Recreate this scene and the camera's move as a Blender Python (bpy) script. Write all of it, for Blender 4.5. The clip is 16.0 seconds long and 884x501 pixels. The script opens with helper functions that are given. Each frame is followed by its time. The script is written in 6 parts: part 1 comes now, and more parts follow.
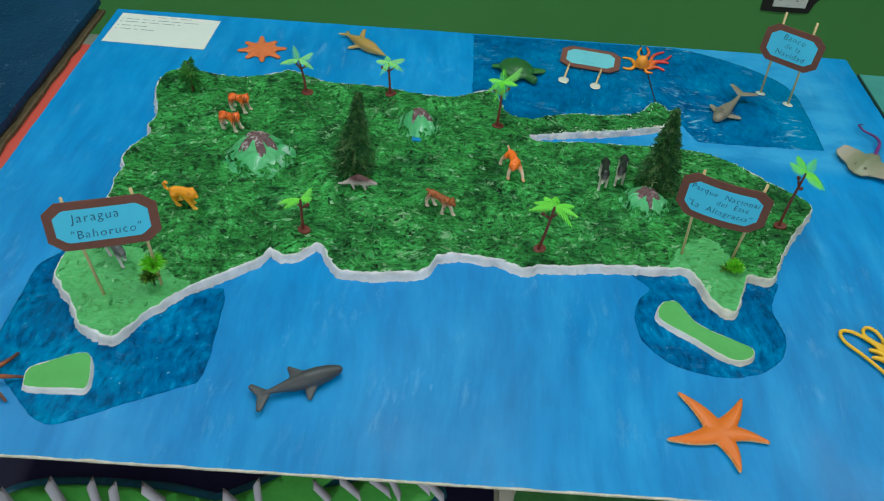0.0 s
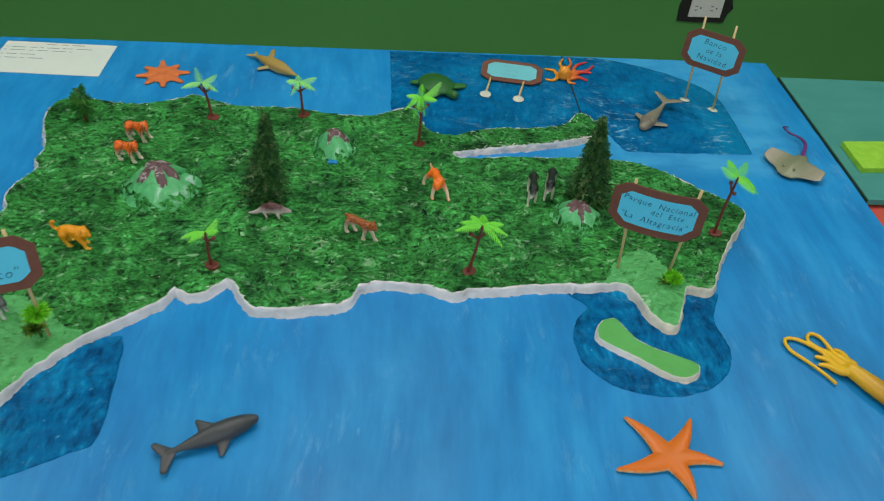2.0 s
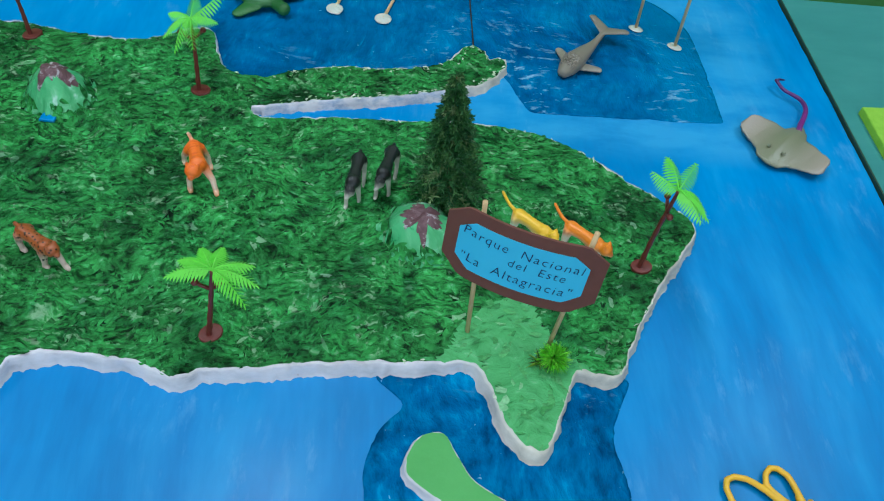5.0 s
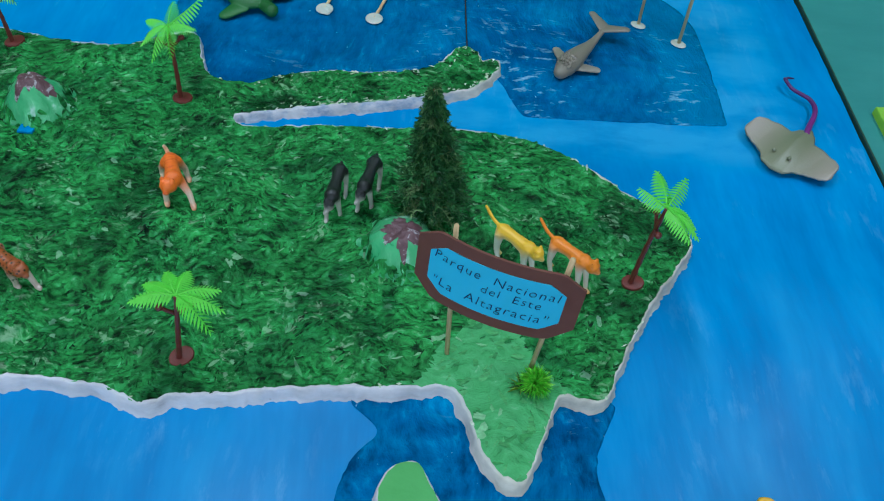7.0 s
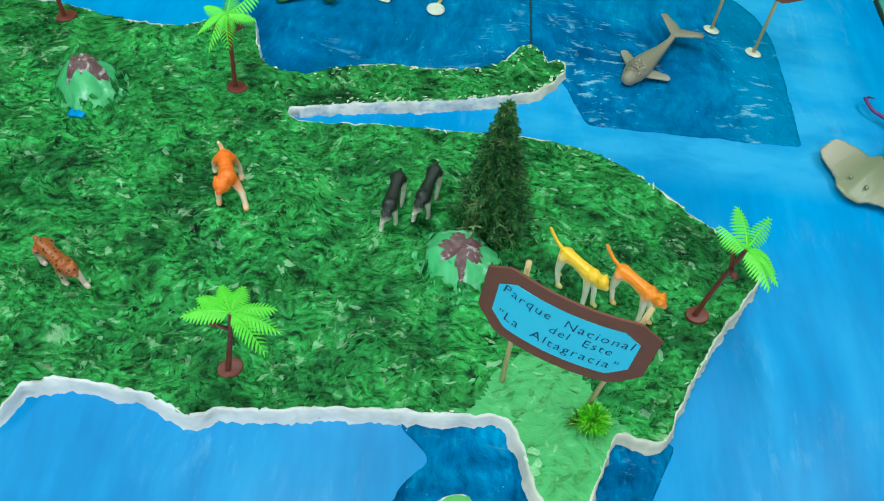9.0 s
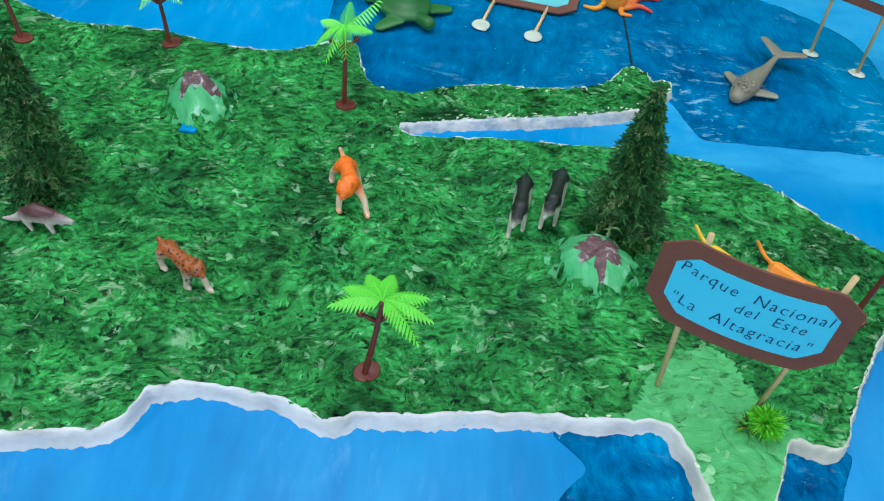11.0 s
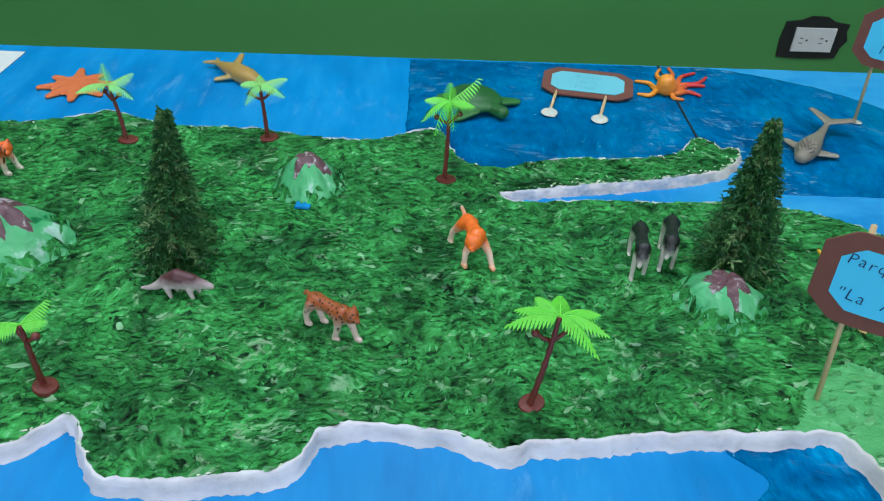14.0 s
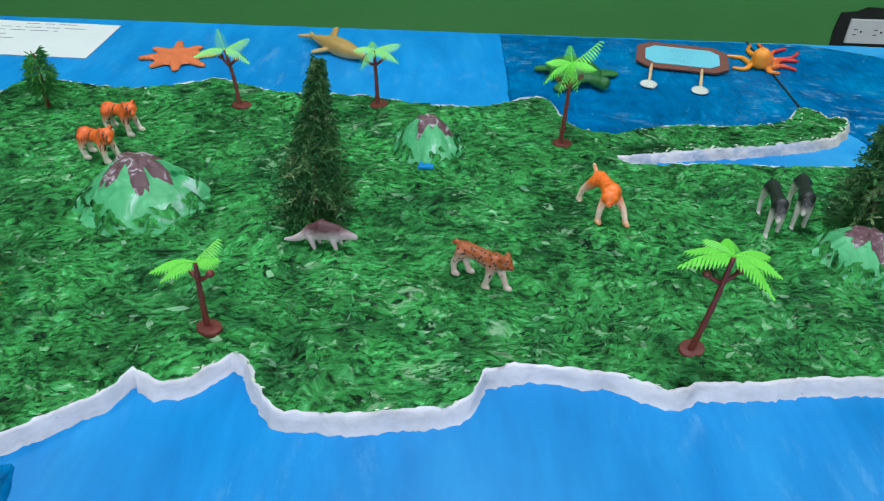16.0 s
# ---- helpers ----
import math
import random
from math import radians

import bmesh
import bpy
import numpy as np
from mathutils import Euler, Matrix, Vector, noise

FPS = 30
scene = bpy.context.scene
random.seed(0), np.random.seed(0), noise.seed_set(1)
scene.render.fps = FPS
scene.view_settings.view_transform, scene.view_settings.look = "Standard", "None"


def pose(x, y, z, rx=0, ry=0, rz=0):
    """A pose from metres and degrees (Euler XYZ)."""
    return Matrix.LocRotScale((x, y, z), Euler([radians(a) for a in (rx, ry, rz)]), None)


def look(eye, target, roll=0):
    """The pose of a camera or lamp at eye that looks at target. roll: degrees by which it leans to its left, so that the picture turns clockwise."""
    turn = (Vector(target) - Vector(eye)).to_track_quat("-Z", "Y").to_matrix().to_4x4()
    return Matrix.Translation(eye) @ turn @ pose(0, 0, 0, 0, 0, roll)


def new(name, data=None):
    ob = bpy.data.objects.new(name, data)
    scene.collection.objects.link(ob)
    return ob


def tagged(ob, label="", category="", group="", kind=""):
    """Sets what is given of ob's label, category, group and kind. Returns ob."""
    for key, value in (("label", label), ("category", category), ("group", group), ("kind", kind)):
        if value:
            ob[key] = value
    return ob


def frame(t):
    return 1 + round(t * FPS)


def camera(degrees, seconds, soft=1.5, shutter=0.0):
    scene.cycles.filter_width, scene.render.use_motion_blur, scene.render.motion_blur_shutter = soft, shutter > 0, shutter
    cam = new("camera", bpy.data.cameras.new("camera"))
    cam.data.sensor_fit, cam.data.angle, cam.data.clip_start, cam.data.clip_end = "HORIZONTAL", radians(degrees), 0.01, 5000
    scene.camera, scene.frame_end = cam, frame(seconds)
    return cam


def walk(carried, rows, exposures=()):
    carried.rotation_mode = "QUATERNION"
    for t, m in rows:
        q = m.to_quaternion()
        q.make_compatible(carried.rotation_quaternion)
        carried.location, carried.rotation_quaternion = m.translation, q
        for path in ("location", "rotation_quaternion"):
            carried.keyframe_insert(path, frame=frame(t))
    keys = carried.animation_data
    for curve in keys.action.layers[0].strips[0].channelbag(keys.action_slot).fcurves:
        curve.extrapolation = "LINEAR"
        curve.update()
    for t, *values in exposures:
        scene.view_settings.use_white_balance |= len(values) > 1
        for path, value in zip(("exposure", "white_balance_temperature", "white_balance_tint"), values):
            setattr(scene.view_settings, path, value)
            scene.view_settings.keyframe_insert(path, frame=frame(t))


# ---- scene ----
cam = camera(59.3, 16.0, 1.15, 0.2)
PATH = [
    (0, (0.0444, 0.0351, 1.7001), (0.0480, 1.4673, 0.3044), 4.02),
    (0.5, (-0.0014, -0.0528, 1.7291), (0.0483, 1.3986, 0.3540), 4.72),
    (1, (0.0019, -0.0612, 1.7343), (0.0844, 1.4058, 0.3772), 4.69),
    (1.5, (0.0123, -0.0250, 1.7004), (0.1326, 1.4512, 0.3569), 4.63),
    (2, (0.0673, 0.1056, 1.6388), (0.2315, 1.5797, 0.2966), 5.03),
    (2.5, (0.1640, 0.2753, 1.5561), (0.3433, 1.7364, 0.2032), 5.83),
    (3, (0.2008, 0.3999, 1.5017), (0.4012, 1.8155, 0.1030), 6.81),
    (3.5, (0.2631, 0.5034, 1.4847), (0.4587, 1.8980, 0.0651), 7.03),
    (4, (0.3373, 0.5651, 1.4430), (0.5315, 1.8965, -0.0357), 8.83),
    (6.3, (0.3897, 0.6101, 1.4099), (0.5141, 1.8659, -0.1424), 6.36),
    (6.5, (0.3988, 0.6176, 1.4121), (0.5169, 1.8717, -0.1415), 6.16),
    (7, (0.4182, 0.6408, 1.4194), (0.5253, 1.8736, -0.1524), 6.08),
    (7.5, (0.4286, 0.6637, 1.4218), (0.5234, 1.8695, -0.1704), 6.39),
    (8, (0.4213, 0.6849, 1.4238), (0.5056, 1.8596, -0.1929), 7.01),
    (8.5, (0.4016, 0.6976, 1.4289), (0.4731, 1.8575, -0.1995), 7.40),
    (9, (0.3769, 0.7046, 1.4264), (0.4383, 1.8541, -0.2084), 8.06),
    (9.5, (0.3538, 0.7037, 1.4225), (0.3967, 1.8520, -0.2150), 8.06),
    (9.7, (0.3411, 0.7032, 1.4186), (0.3810, 1.8532, -0.2179), 8.07),
    (11.8, (0.2366, 0.6245, 1.2789), (0.2257, 2.0418, -0.1326), 3.28),
    (12, (0.2289, 0.6235, 1.2735), (0.2182, 2.0405, -0.1369), 3.03),
    (12.5, (0.2036, 0.6187, 1.2759), (0.1971, 2.1410, -0.0208), 2.81),
    (13, (0.1872, 0.6029, 1.2871), (0.1900, 2.1822, 0.0598), 2.48),
    (13.5, (0.1563, 0.5763, 1.2744), (0.1779, 2.1694, 0.0650), 2.28),
    (14, (0.1218, 0.5616, 1.2632), (0.1661, 2.1656, 0.0696), 2.45),
    (14.5, (0.0856, 0.5506, 1.2480), (0.1474, 2.1607, 0.0630), 2.70),
    (15, (0.0552, 0.5508, 1.2376), (0.1199, 2.1632, 0.0568), 2.85),
    (15.5, (0.0237, 0.5477, 1.2263), (0.0877, 2.1618, 0.0478), 2.94),
    (16, (-0.0047, 0.5267, 1.2185), (0.0110, 2.1403, 0.0377), 2.21),
]
EXPOSURES = [(0.0, -0.30, 6150, 3), (0.5, -0.29, 6300, 6), (1.5, -0.31, 6650, 8), (2.5, -0.45, 6500, 7), (3.5, -0.43, 5900, 7), (4.0, -0.24, 5750, 7), (4.5, -0.22, 5650, 8),
             (6.0, -0.45, 5150, 11), (6.5, -0.49, 5050, 11), (7.0, -0.46, 5200, 9), (7.5, -0.31, 5950, 0), (8.0, -0.20, 6350, -5), (8.5, -0.16, 6150, -9), (9.0, 0.15, 5950, -7),
             (9.5, 0.20, 5600, -3), (12.0, 0.00, 5700, 9), (13.0, 0.05, 5700, 12), (14.0, -0.06, 5650, 14), (15.0, 0.02, 5750, 14), (16.0, 0.02, 5750, 15)]
walk(cam, [(t, look(eye, target, roll)) for t, eye, target, roll in PATH], EXPOSURES)

# ---- light: a closed classroom, added unseen ceiling tubes and a bank of windows behind the camera ----
world = bpy.data.worlds.new("daylight")
scene.world = world
world.use_nodes = True
wn = world.node_tree.nodes
sky = wn.new("ShaderNodeTexSky")
sky.sky_type, sky.sun_disc = "NISHITA", False
sky.sun_elevation, sky.sun_rotation = radians(50), radians(160)
world.node_tree.links.new(sky.outputs[0], wn["Background"].inputs[0])
wn["Background"].inputs[1].default_value = 0.1


def area(name, m, sx, sy, watts, colour):
    lamp = bpy.data.lights.new(name, "AREA")
    lamp.shape, lamp.size, lamp.size_y, lamp.energy, lamp.color = "RECTANGLE", sx, sy, watts, colour
    ob = new(name, lamp)
    ob.matrix_world = m
    return ob


# No tubes are in view; the front row is fill for the bench.
TUBE_WATTS, FRONT_FILL_WATTS, WINDOW_WATTS = 22, 9.5, 31
for tx in (-1.5, 0.1, 1.7):
    for ty in (1.5, -0.9):
        area("tube_light", pose(tx, ty, 2.70), 0.14, 1.25, TUBE_WATTS if ty > 0 else FRONT_FILL_WATTS, (0.96, 1.0, 0.97))
for wx in (-1.6, 1.2):
    area("window_light", pose(wx, -2.93, 1.65, 90, 0, 0), 1.7, 1.1, WINDOW_WATTS, (0.93, 0.97, 1.0))


# ---- materials ----
def node_material(name, rough=0.5, spec=0.5):
    mat = bpy.data.materials.new(name)
    mat.use_nodes = True
    tree = mat.node_tree
    shader = tree.nodes["Principled BSDF"]
    shader.inputs["Roughness"].default_value = rough
    shader.inputs["Specular IOR Level"].default_value = spec
    return mat, tree, shader


def add(tree, kind, **inputs):
    node = tree.nodes.new(kind)
    for key, value in inputs.items():
        node.inputs[key].default_value = value
    return node


def ramp(tree, source, stops):
    node = tree.nodes.new("ShaderNodeValToRGB")
    ramp_data = node.color_ramp
    while len(ramp_data.elements) < len(stops):
        ramp_data.elements.new(0.5)
    for element, (place, colour) in zip(ramp_data.elements, stops):
        element.position = place
        element.color = (*colour, 1)
    tree.links.new(source, node.inputs[0])
    return node


def coords(tree, scale=(1, 1, 1), turn=0.0, space="Object"):
    tc = tree.nodes.new("ShaderNodeTexCoord")
    mp = tree.nodes.new("ShaderNodeMapping")
    mp.inputs["Scale"].default_value = scale
    mp.inputs["Rotation"].default_value = (0, 0, radians(turn))
    tree.links.new(tc.outputs[space], mp.inputs[0])
    return mp.outputs[0]


def noise_of(tree, vector, scale, detail=4.0, rough=0.55, distortion=0.0):
    node = add(tree, "ShaderNodeTexNoise", Scale=scale, Detail=detail, Roughness=rough, Distortion=distortion)
    tree.links.new(vector, node.inputs["Vector"])
    return node.outputs["Fac"]


def mixed(tree, fac, a, b, blend="MIX"):
    node = tree.nodes.new("ShaderNodeMix")
    node.data_type, node.blend_type = "RGBA", blend
    for socket, value in ((node.inputs[0], fac), (node.inputs[6], a), (node.inputs[7], b)):
        if isinstance(value, (int, float)):
            socket.default_value = value
        elif isinstance(value, tuple):
            socket.default_value = (*value, 1)
        else:
            tree.links.new(value, socket)
    return node.outputs[2]


def bump(tree, shader, height, strength, distance):
    node = add(tree, "ShaderNodeBump", Strength=strength, Distance=distance)
    tree.links.new(height, node.inputs["Height"])
    tree.links.new(node.outputs[0], shader.inputs["Normal"])


def simple(name, dark, light, scale=40.0, rough=0.5, relief=0.0, stretch=(1, 1, 1), spec=0.5):
    """A surface of two near tones mixed by a two-scale grain."""
    mat, tree, shader = node_material(name, rough, spec)
    v = coords(tree, stretch)
    big, fine = noise_of(tree, v, scale), noise_of(tree, v, scale * 6, 3)
    both = mixed(tree, 0.4, ramp(tree, big, [(0.3, (0, 0, 0)), (0.7, (1, 1, 1))]).outputs[0], fine)
    tree.links.new(mixed(tree, both, dark, light), shader.inputs["Base Color"])
    if relief:
        bump(tree, shader, both, 0.6, relief)
    return mat


def sea_paint(name, deep, mid, pale, streak, rough, relief, fleck=0.0, stretch=(34, 5, 5)):
    """Acrylic paint brushed on card: long brush marks, cloudy coats, stray pale strokes."""
    mat, tree, shader = node_material(name, rough, 0.15)
    strokes = noise_of(tree, coords(tree, stretch), 1.0, 6, 0.65, 0.3)
    clouds = noise_of(tree, coords(tree), 5.0, 5, 0.6)
    base = ramp(tree, strokes, [(0.25, deep), (0.5, mid), (0.85, pale)]).outputs[0]
    tone = ramp(tree, clouds, [(0.3, deep), (0.55, mid), (0.8, pale)]).outputs[0]
    col = mixed(tree, 0.5, base, tone)
    if fleck:
        marks = noise_of(tree, coords(tree, (stretch[0] * 3, stretch[1] * 3.0, 9), 17), 1.0, 5, 0.7, 1.2)
        patchy = noise_of(tree, coords(tree), 7.0, 2)
        m1 = ramp(tree, marks, [(0.60, (0, 0, 0)), (0.72, (1, 1, 1))]).outputs[0]
        m2 = ramp(tree, patchy, [(0.45, (0, 0, 0)), (0.62, (fleck,) * 3)]).outputs[0]
        col = mixed(tree, mixed(tree, 1.0, m1, m2, "MULTIPLY"), col, streak)
    tree.links.new(col, shader.inputs["Base Color"])
    grain = noise_of(tree, coords(tree, (stretch[0] * 4, stretch[1] * 4, 30)), 1.0, 4)
    bump(tree, shader, mixed(tree, 0.5, strokes, grain), 0.7, relief)
    rv = ramp(tree, clouds, [(0.3, (rough - 0.08,) * 3), (0.7, (rough + 0.12,) * 3)])
    tree.links.new(rv.outputs[0], shader.inputs["Roughness"])
    return mat


CARD_EDGE = simple("raw_card_edge", (0.42, 0.36, 0.26), (0.75, 0.72, 0.64), 60, 0.8, 0.001)
SHORE, shore_tree, shore_shader = node_material("white_painted_shore", 0.55, 0.3)
shore_v = coords(shore_tree)
shore_tone = ramp(shore_tree, noise_of(shore_tree, coords(shore_tree, (28, 28, 70)), 1.0, 6, 0.62), [(0.28, (0.42, 0.405, 0.42)), (0.41, (0.57, 0.55, 0.565)), (0.56, (0.66, 0.635, 0.66)), (0.70, (0.73, 0.71, 0.74))]).outputs[0]
shore_dirt = ramp(shore_tree, noise_of(shore_tree, shore_v, 95.0, 3, 0.6), [(0.70, (0, 0, 0)), (0.76, (0.5, 0.5, 0.5))]).outputs[0]
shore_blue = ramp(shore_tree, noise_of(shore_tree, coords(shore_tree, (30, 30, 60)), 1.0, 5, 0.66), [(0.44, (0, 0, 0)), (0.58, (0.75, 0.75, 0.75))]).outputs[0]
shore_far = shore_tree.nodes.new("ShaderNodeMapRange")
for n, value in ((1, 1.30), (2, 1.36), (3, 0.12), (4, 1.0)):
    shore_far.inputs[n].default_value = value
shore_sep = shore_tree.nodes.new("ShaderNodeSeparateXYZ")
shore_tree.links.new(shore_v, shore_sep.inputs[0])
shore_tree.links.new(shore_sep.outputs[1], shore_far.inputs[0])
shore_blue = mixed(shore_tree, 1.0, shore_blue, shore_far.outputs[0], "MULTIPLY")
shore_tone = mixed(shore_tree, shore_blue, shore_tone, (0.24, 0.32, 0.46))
shore_east = shore_tree.nodes.new("ShaderNodeMapRange")
for n, value in ((1, 0.44), (2, 0.52), (3, 0.0), (4, 0.8)):
    shore_east.inputs[n].default_value = value
shore_tree.links.new(shore_sep.outputs[0], shore_east.inputs[0])
shore_cream = ramp(shore_tree, noise_of(shore_tree, coords(shore_tree, (40, 40, 70)), 1.0, 5, 0.62), [(0.34, (0.40, 0.38, 0.30)), (0.55, (0.60, 0.56, 0.45)), (0.70, (0.70, 0.67, 0.57))]).outputs[0]
shore_tone = mixed(shore_tree, shore_east.outputs[0], shore_tone, shore_cream)
shore_tree.links.new(mixed(shore_tree, shore_dirt, shore_tone, (0.30, 0.24, 0.19)), shore_shader.inputs["Base Color"])
bump(shore_tree, shore_shader, noise_of(shore_tree, shore_v, 55.0, 5, 0.6), 0.6, 0.0016)
WALL = simple("green_wall_paint", (0.064, 0.250, 0.058), (0.078, 0.285, 0.071), 1.6, 0.55, 0.0004)
FLOOR = simple("grey_floor", (0.30, 0.29, 0.27), (0.42, 0.41, 0.38), 9, 0.35)
CEILING = simple("white_ceiling", (0.72, 0.72, 0.70), (0.80, 0.80, 0.78), 4, 0.8)
RED = simple("red_plastic", (0.50, 0.062, 0.045), (0.60, 0.085, 0.06), 5, 0.4)
STICK = simple("bamboo_stick", (0.52, 0.34, 0.15), (0.74, 0.54, 0.30), 300, 0.6, 0.0, (1, 1, 0.1))
BROWN = simple("brown_foam_sheet", (0.140, 0.046, 0.029), (0.175, 0.059, 0.039), 90, 0.75, 0.0004)
LABEL = simple("blue_paper_label", (0.095, 0.540, 0.78), (0.105, 0.570, 0.81), 30, 0.6, spec=0.2)
LABEL_PALE = simple("pale_blue_paper_label", (0.14, 0.48, 0.56), (0.17, 0.52, 0.60), 30, 0.6)
INK_PALE = simple("faded_blue_ink", (0.09, 0.37, 0.45), (0.12, 0.42, 0.50), 200, 0.6)
INK = simple("blue_ink", (0.003, 0.018, 0.085), (0.006, 0.032, 0.13), 300, 0.6)
GLUE = simple("hot_glue", (0.50, 0.52, 0.45), (0.64, 0.64, 0.55), 90, 0.25)
PAPER = simple("writing_paper", (0.62, 0.64, 0.60), (0.68, 0.70, 0.66), 12, 0.8)
FLAG_PAPER = simple("flag_paper", (0.46, 0.42, 0.49), (0.56, 0.51, 0.58), 40, 0.8)
PENCIL = simple("grey_ink", (0.16, 0.17, 0.19), (0.26, 0.27, 0.29), 200, 0.7)
PALM_TRUNK = simple("brown_plastic", (0.13, 0.022, 0.016), (0.18, 0.034, 0.024), 200, 0.45)
PALM_LEAF = simple("lime_plastic", (0.14, 0.60, 0.03), (0.20, 0.72, 0.06), 200, 0.4)
PALM_LEAF_PALE = simple("mint_lime_plastic", (0.20, 0.60, 0.12), (0.28, 0.70, 0.18), 200, 0.4)
PURPLE, purple_tree, purple_shader = node_material("purple_brown_paint", 0.45)
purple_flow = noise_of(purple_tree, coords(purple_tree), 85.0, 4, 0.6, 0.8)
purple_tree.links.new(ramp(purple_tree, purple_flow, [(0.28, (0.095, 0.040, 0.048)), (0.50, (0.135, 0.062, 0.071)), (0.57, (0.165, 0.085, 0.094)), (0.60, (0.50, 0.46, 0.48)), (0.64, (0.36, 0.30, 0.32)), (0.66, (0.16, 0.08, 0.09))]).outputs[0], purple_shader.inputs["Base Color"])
bump(purple_tree, purple_shader, purple_flow, 0.7, 0.003)
BLACK = simple("black_plastic", (0.008, 0.008, 0.008), (0.016, 0.016, 0.016), 60, 0.5)
WHITE = simple("white_plastic", (0.66, 0.66, 0.66), (0.74, 0.74, 0.74), 60, 0.4)
PLATE_HOLE = simple("dark_slot", (0.01, 0.01, 0.01), (0.02, 0.02, 0.02), 60, 0.6)
TURQUOISE = sea_paint("turquoise_paint", (0.050, 0.215, 0.200), (0.065, 0.265, 0.240), (0.10, 0.32, 0.28), (0.3, 0.5, 0.5), 0.5, 0.001, 0.0, (6, 24, 5))
LIME_CORE = simple("lime_plastic_core", (0.20, 0.66, 0.03), (0.30, 0.78, 0.05), 150, 0.5, 0.002)
LIME_FOAM = simple("lime_painted_foam", (0.22, 0.48, 0.02), (0.34, 0.62, 0.05), 60, 0.6, 0.002)
NAVY = sea_paint("navy_paint", (0.008, 0.006, 0.022), (0.012, 0.010, 0.034), (0.018, 0.016, 0.05), (0.1, 0.1, 0.2), 0.5, 0.001)
OCEAN = sea_paint("ocean_painted_canvas", (0.003, 0.020, 0.055), (0.006, 0.036, 0.090), (0.012, 0.058, 0.130), (0.40, 0.50, 0.60), 0.4, 0.004, 0.55, (30, 22, 9))
DARK_EDGE = simple("dark_painted_edge", (0.010, 0.030, 0.014), (0.022, 0.060, 0.028), 40, 0.5)
BROWN_CARD = simple("brown_card_edge", (0.050, 0.032, 0.014), (0.13, 0.09, 0.04), 50, 0.8, 0.001)
TEAL = simple("teal_paint", (0.010, 0.075, 0.14), (0.018, 0.11, 0.19), 20, 0.5)
FLAT_GREEN = simple("flat_green_paint", (0.085, 0.44, 0.060), (0.13, 0.54, 0.10), 40, 0.6, 0.002)
MOSS = simple("dark_green_paint", (0.030, 0.150, 0.035), (0.085, 0.28, 0.08), 30, 0.5, 0.003)
CREAM = simple("cream_card", (0.62, 0.56, 0.46), (0.72, 0.66, 0.56), 14, 0.7)
LAVENDER = simple("pale_cloth", (0.58, 0.56, 0.64), (0.68, 0.66, 0.74), 6, 0.9)
ROCK, rock_tree, rock_shader = node_material("brown_white_paint", 0.6)
rock_flow = noise_of(rock_tree, coords(rock_tree, (1, 1.7, 1)), 70.0, 4, 0.6, 1.8)
rock_tree.links.new(ramp(rock_tree, rock_flow, [(0.36, (0.06, 0.022, 0.018)), (0.44, (0.22, 0.13, 0.10)), (0.48, (0.58, 0.52, 0.46)), (0.70, (0.68, 0.63, 0.56))]).outputs[0], rock_shader.inputs["Base Color"])
bump(rock_tree, rock_shader, rock_flow, 0.8, 0.004)
MOUND_MINT, mint_tree, mint_shader = node_material("mint_green_paint", 0.3, 0.35)
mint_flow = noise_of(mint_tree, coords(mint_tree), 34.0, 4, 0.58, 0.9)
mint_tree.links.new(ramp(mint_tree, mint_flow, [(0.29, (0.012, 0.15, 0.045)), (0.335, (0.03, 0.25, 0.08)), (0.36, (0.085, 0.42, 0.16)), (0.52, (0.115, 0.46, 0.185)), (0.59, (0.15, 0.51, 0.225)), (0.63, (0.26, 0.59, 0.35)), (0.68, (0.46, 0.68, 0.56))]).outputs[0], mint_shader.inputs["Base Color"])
bump(mint_tree, mint_shader, mint_flow, 0.6, 0.005)
ISLET_GREEN = simple("leaf_green_paint", (0.075, 0.34, 0.065), (0.11, 0.42, 0.10), 30, 0.6, 0.001)


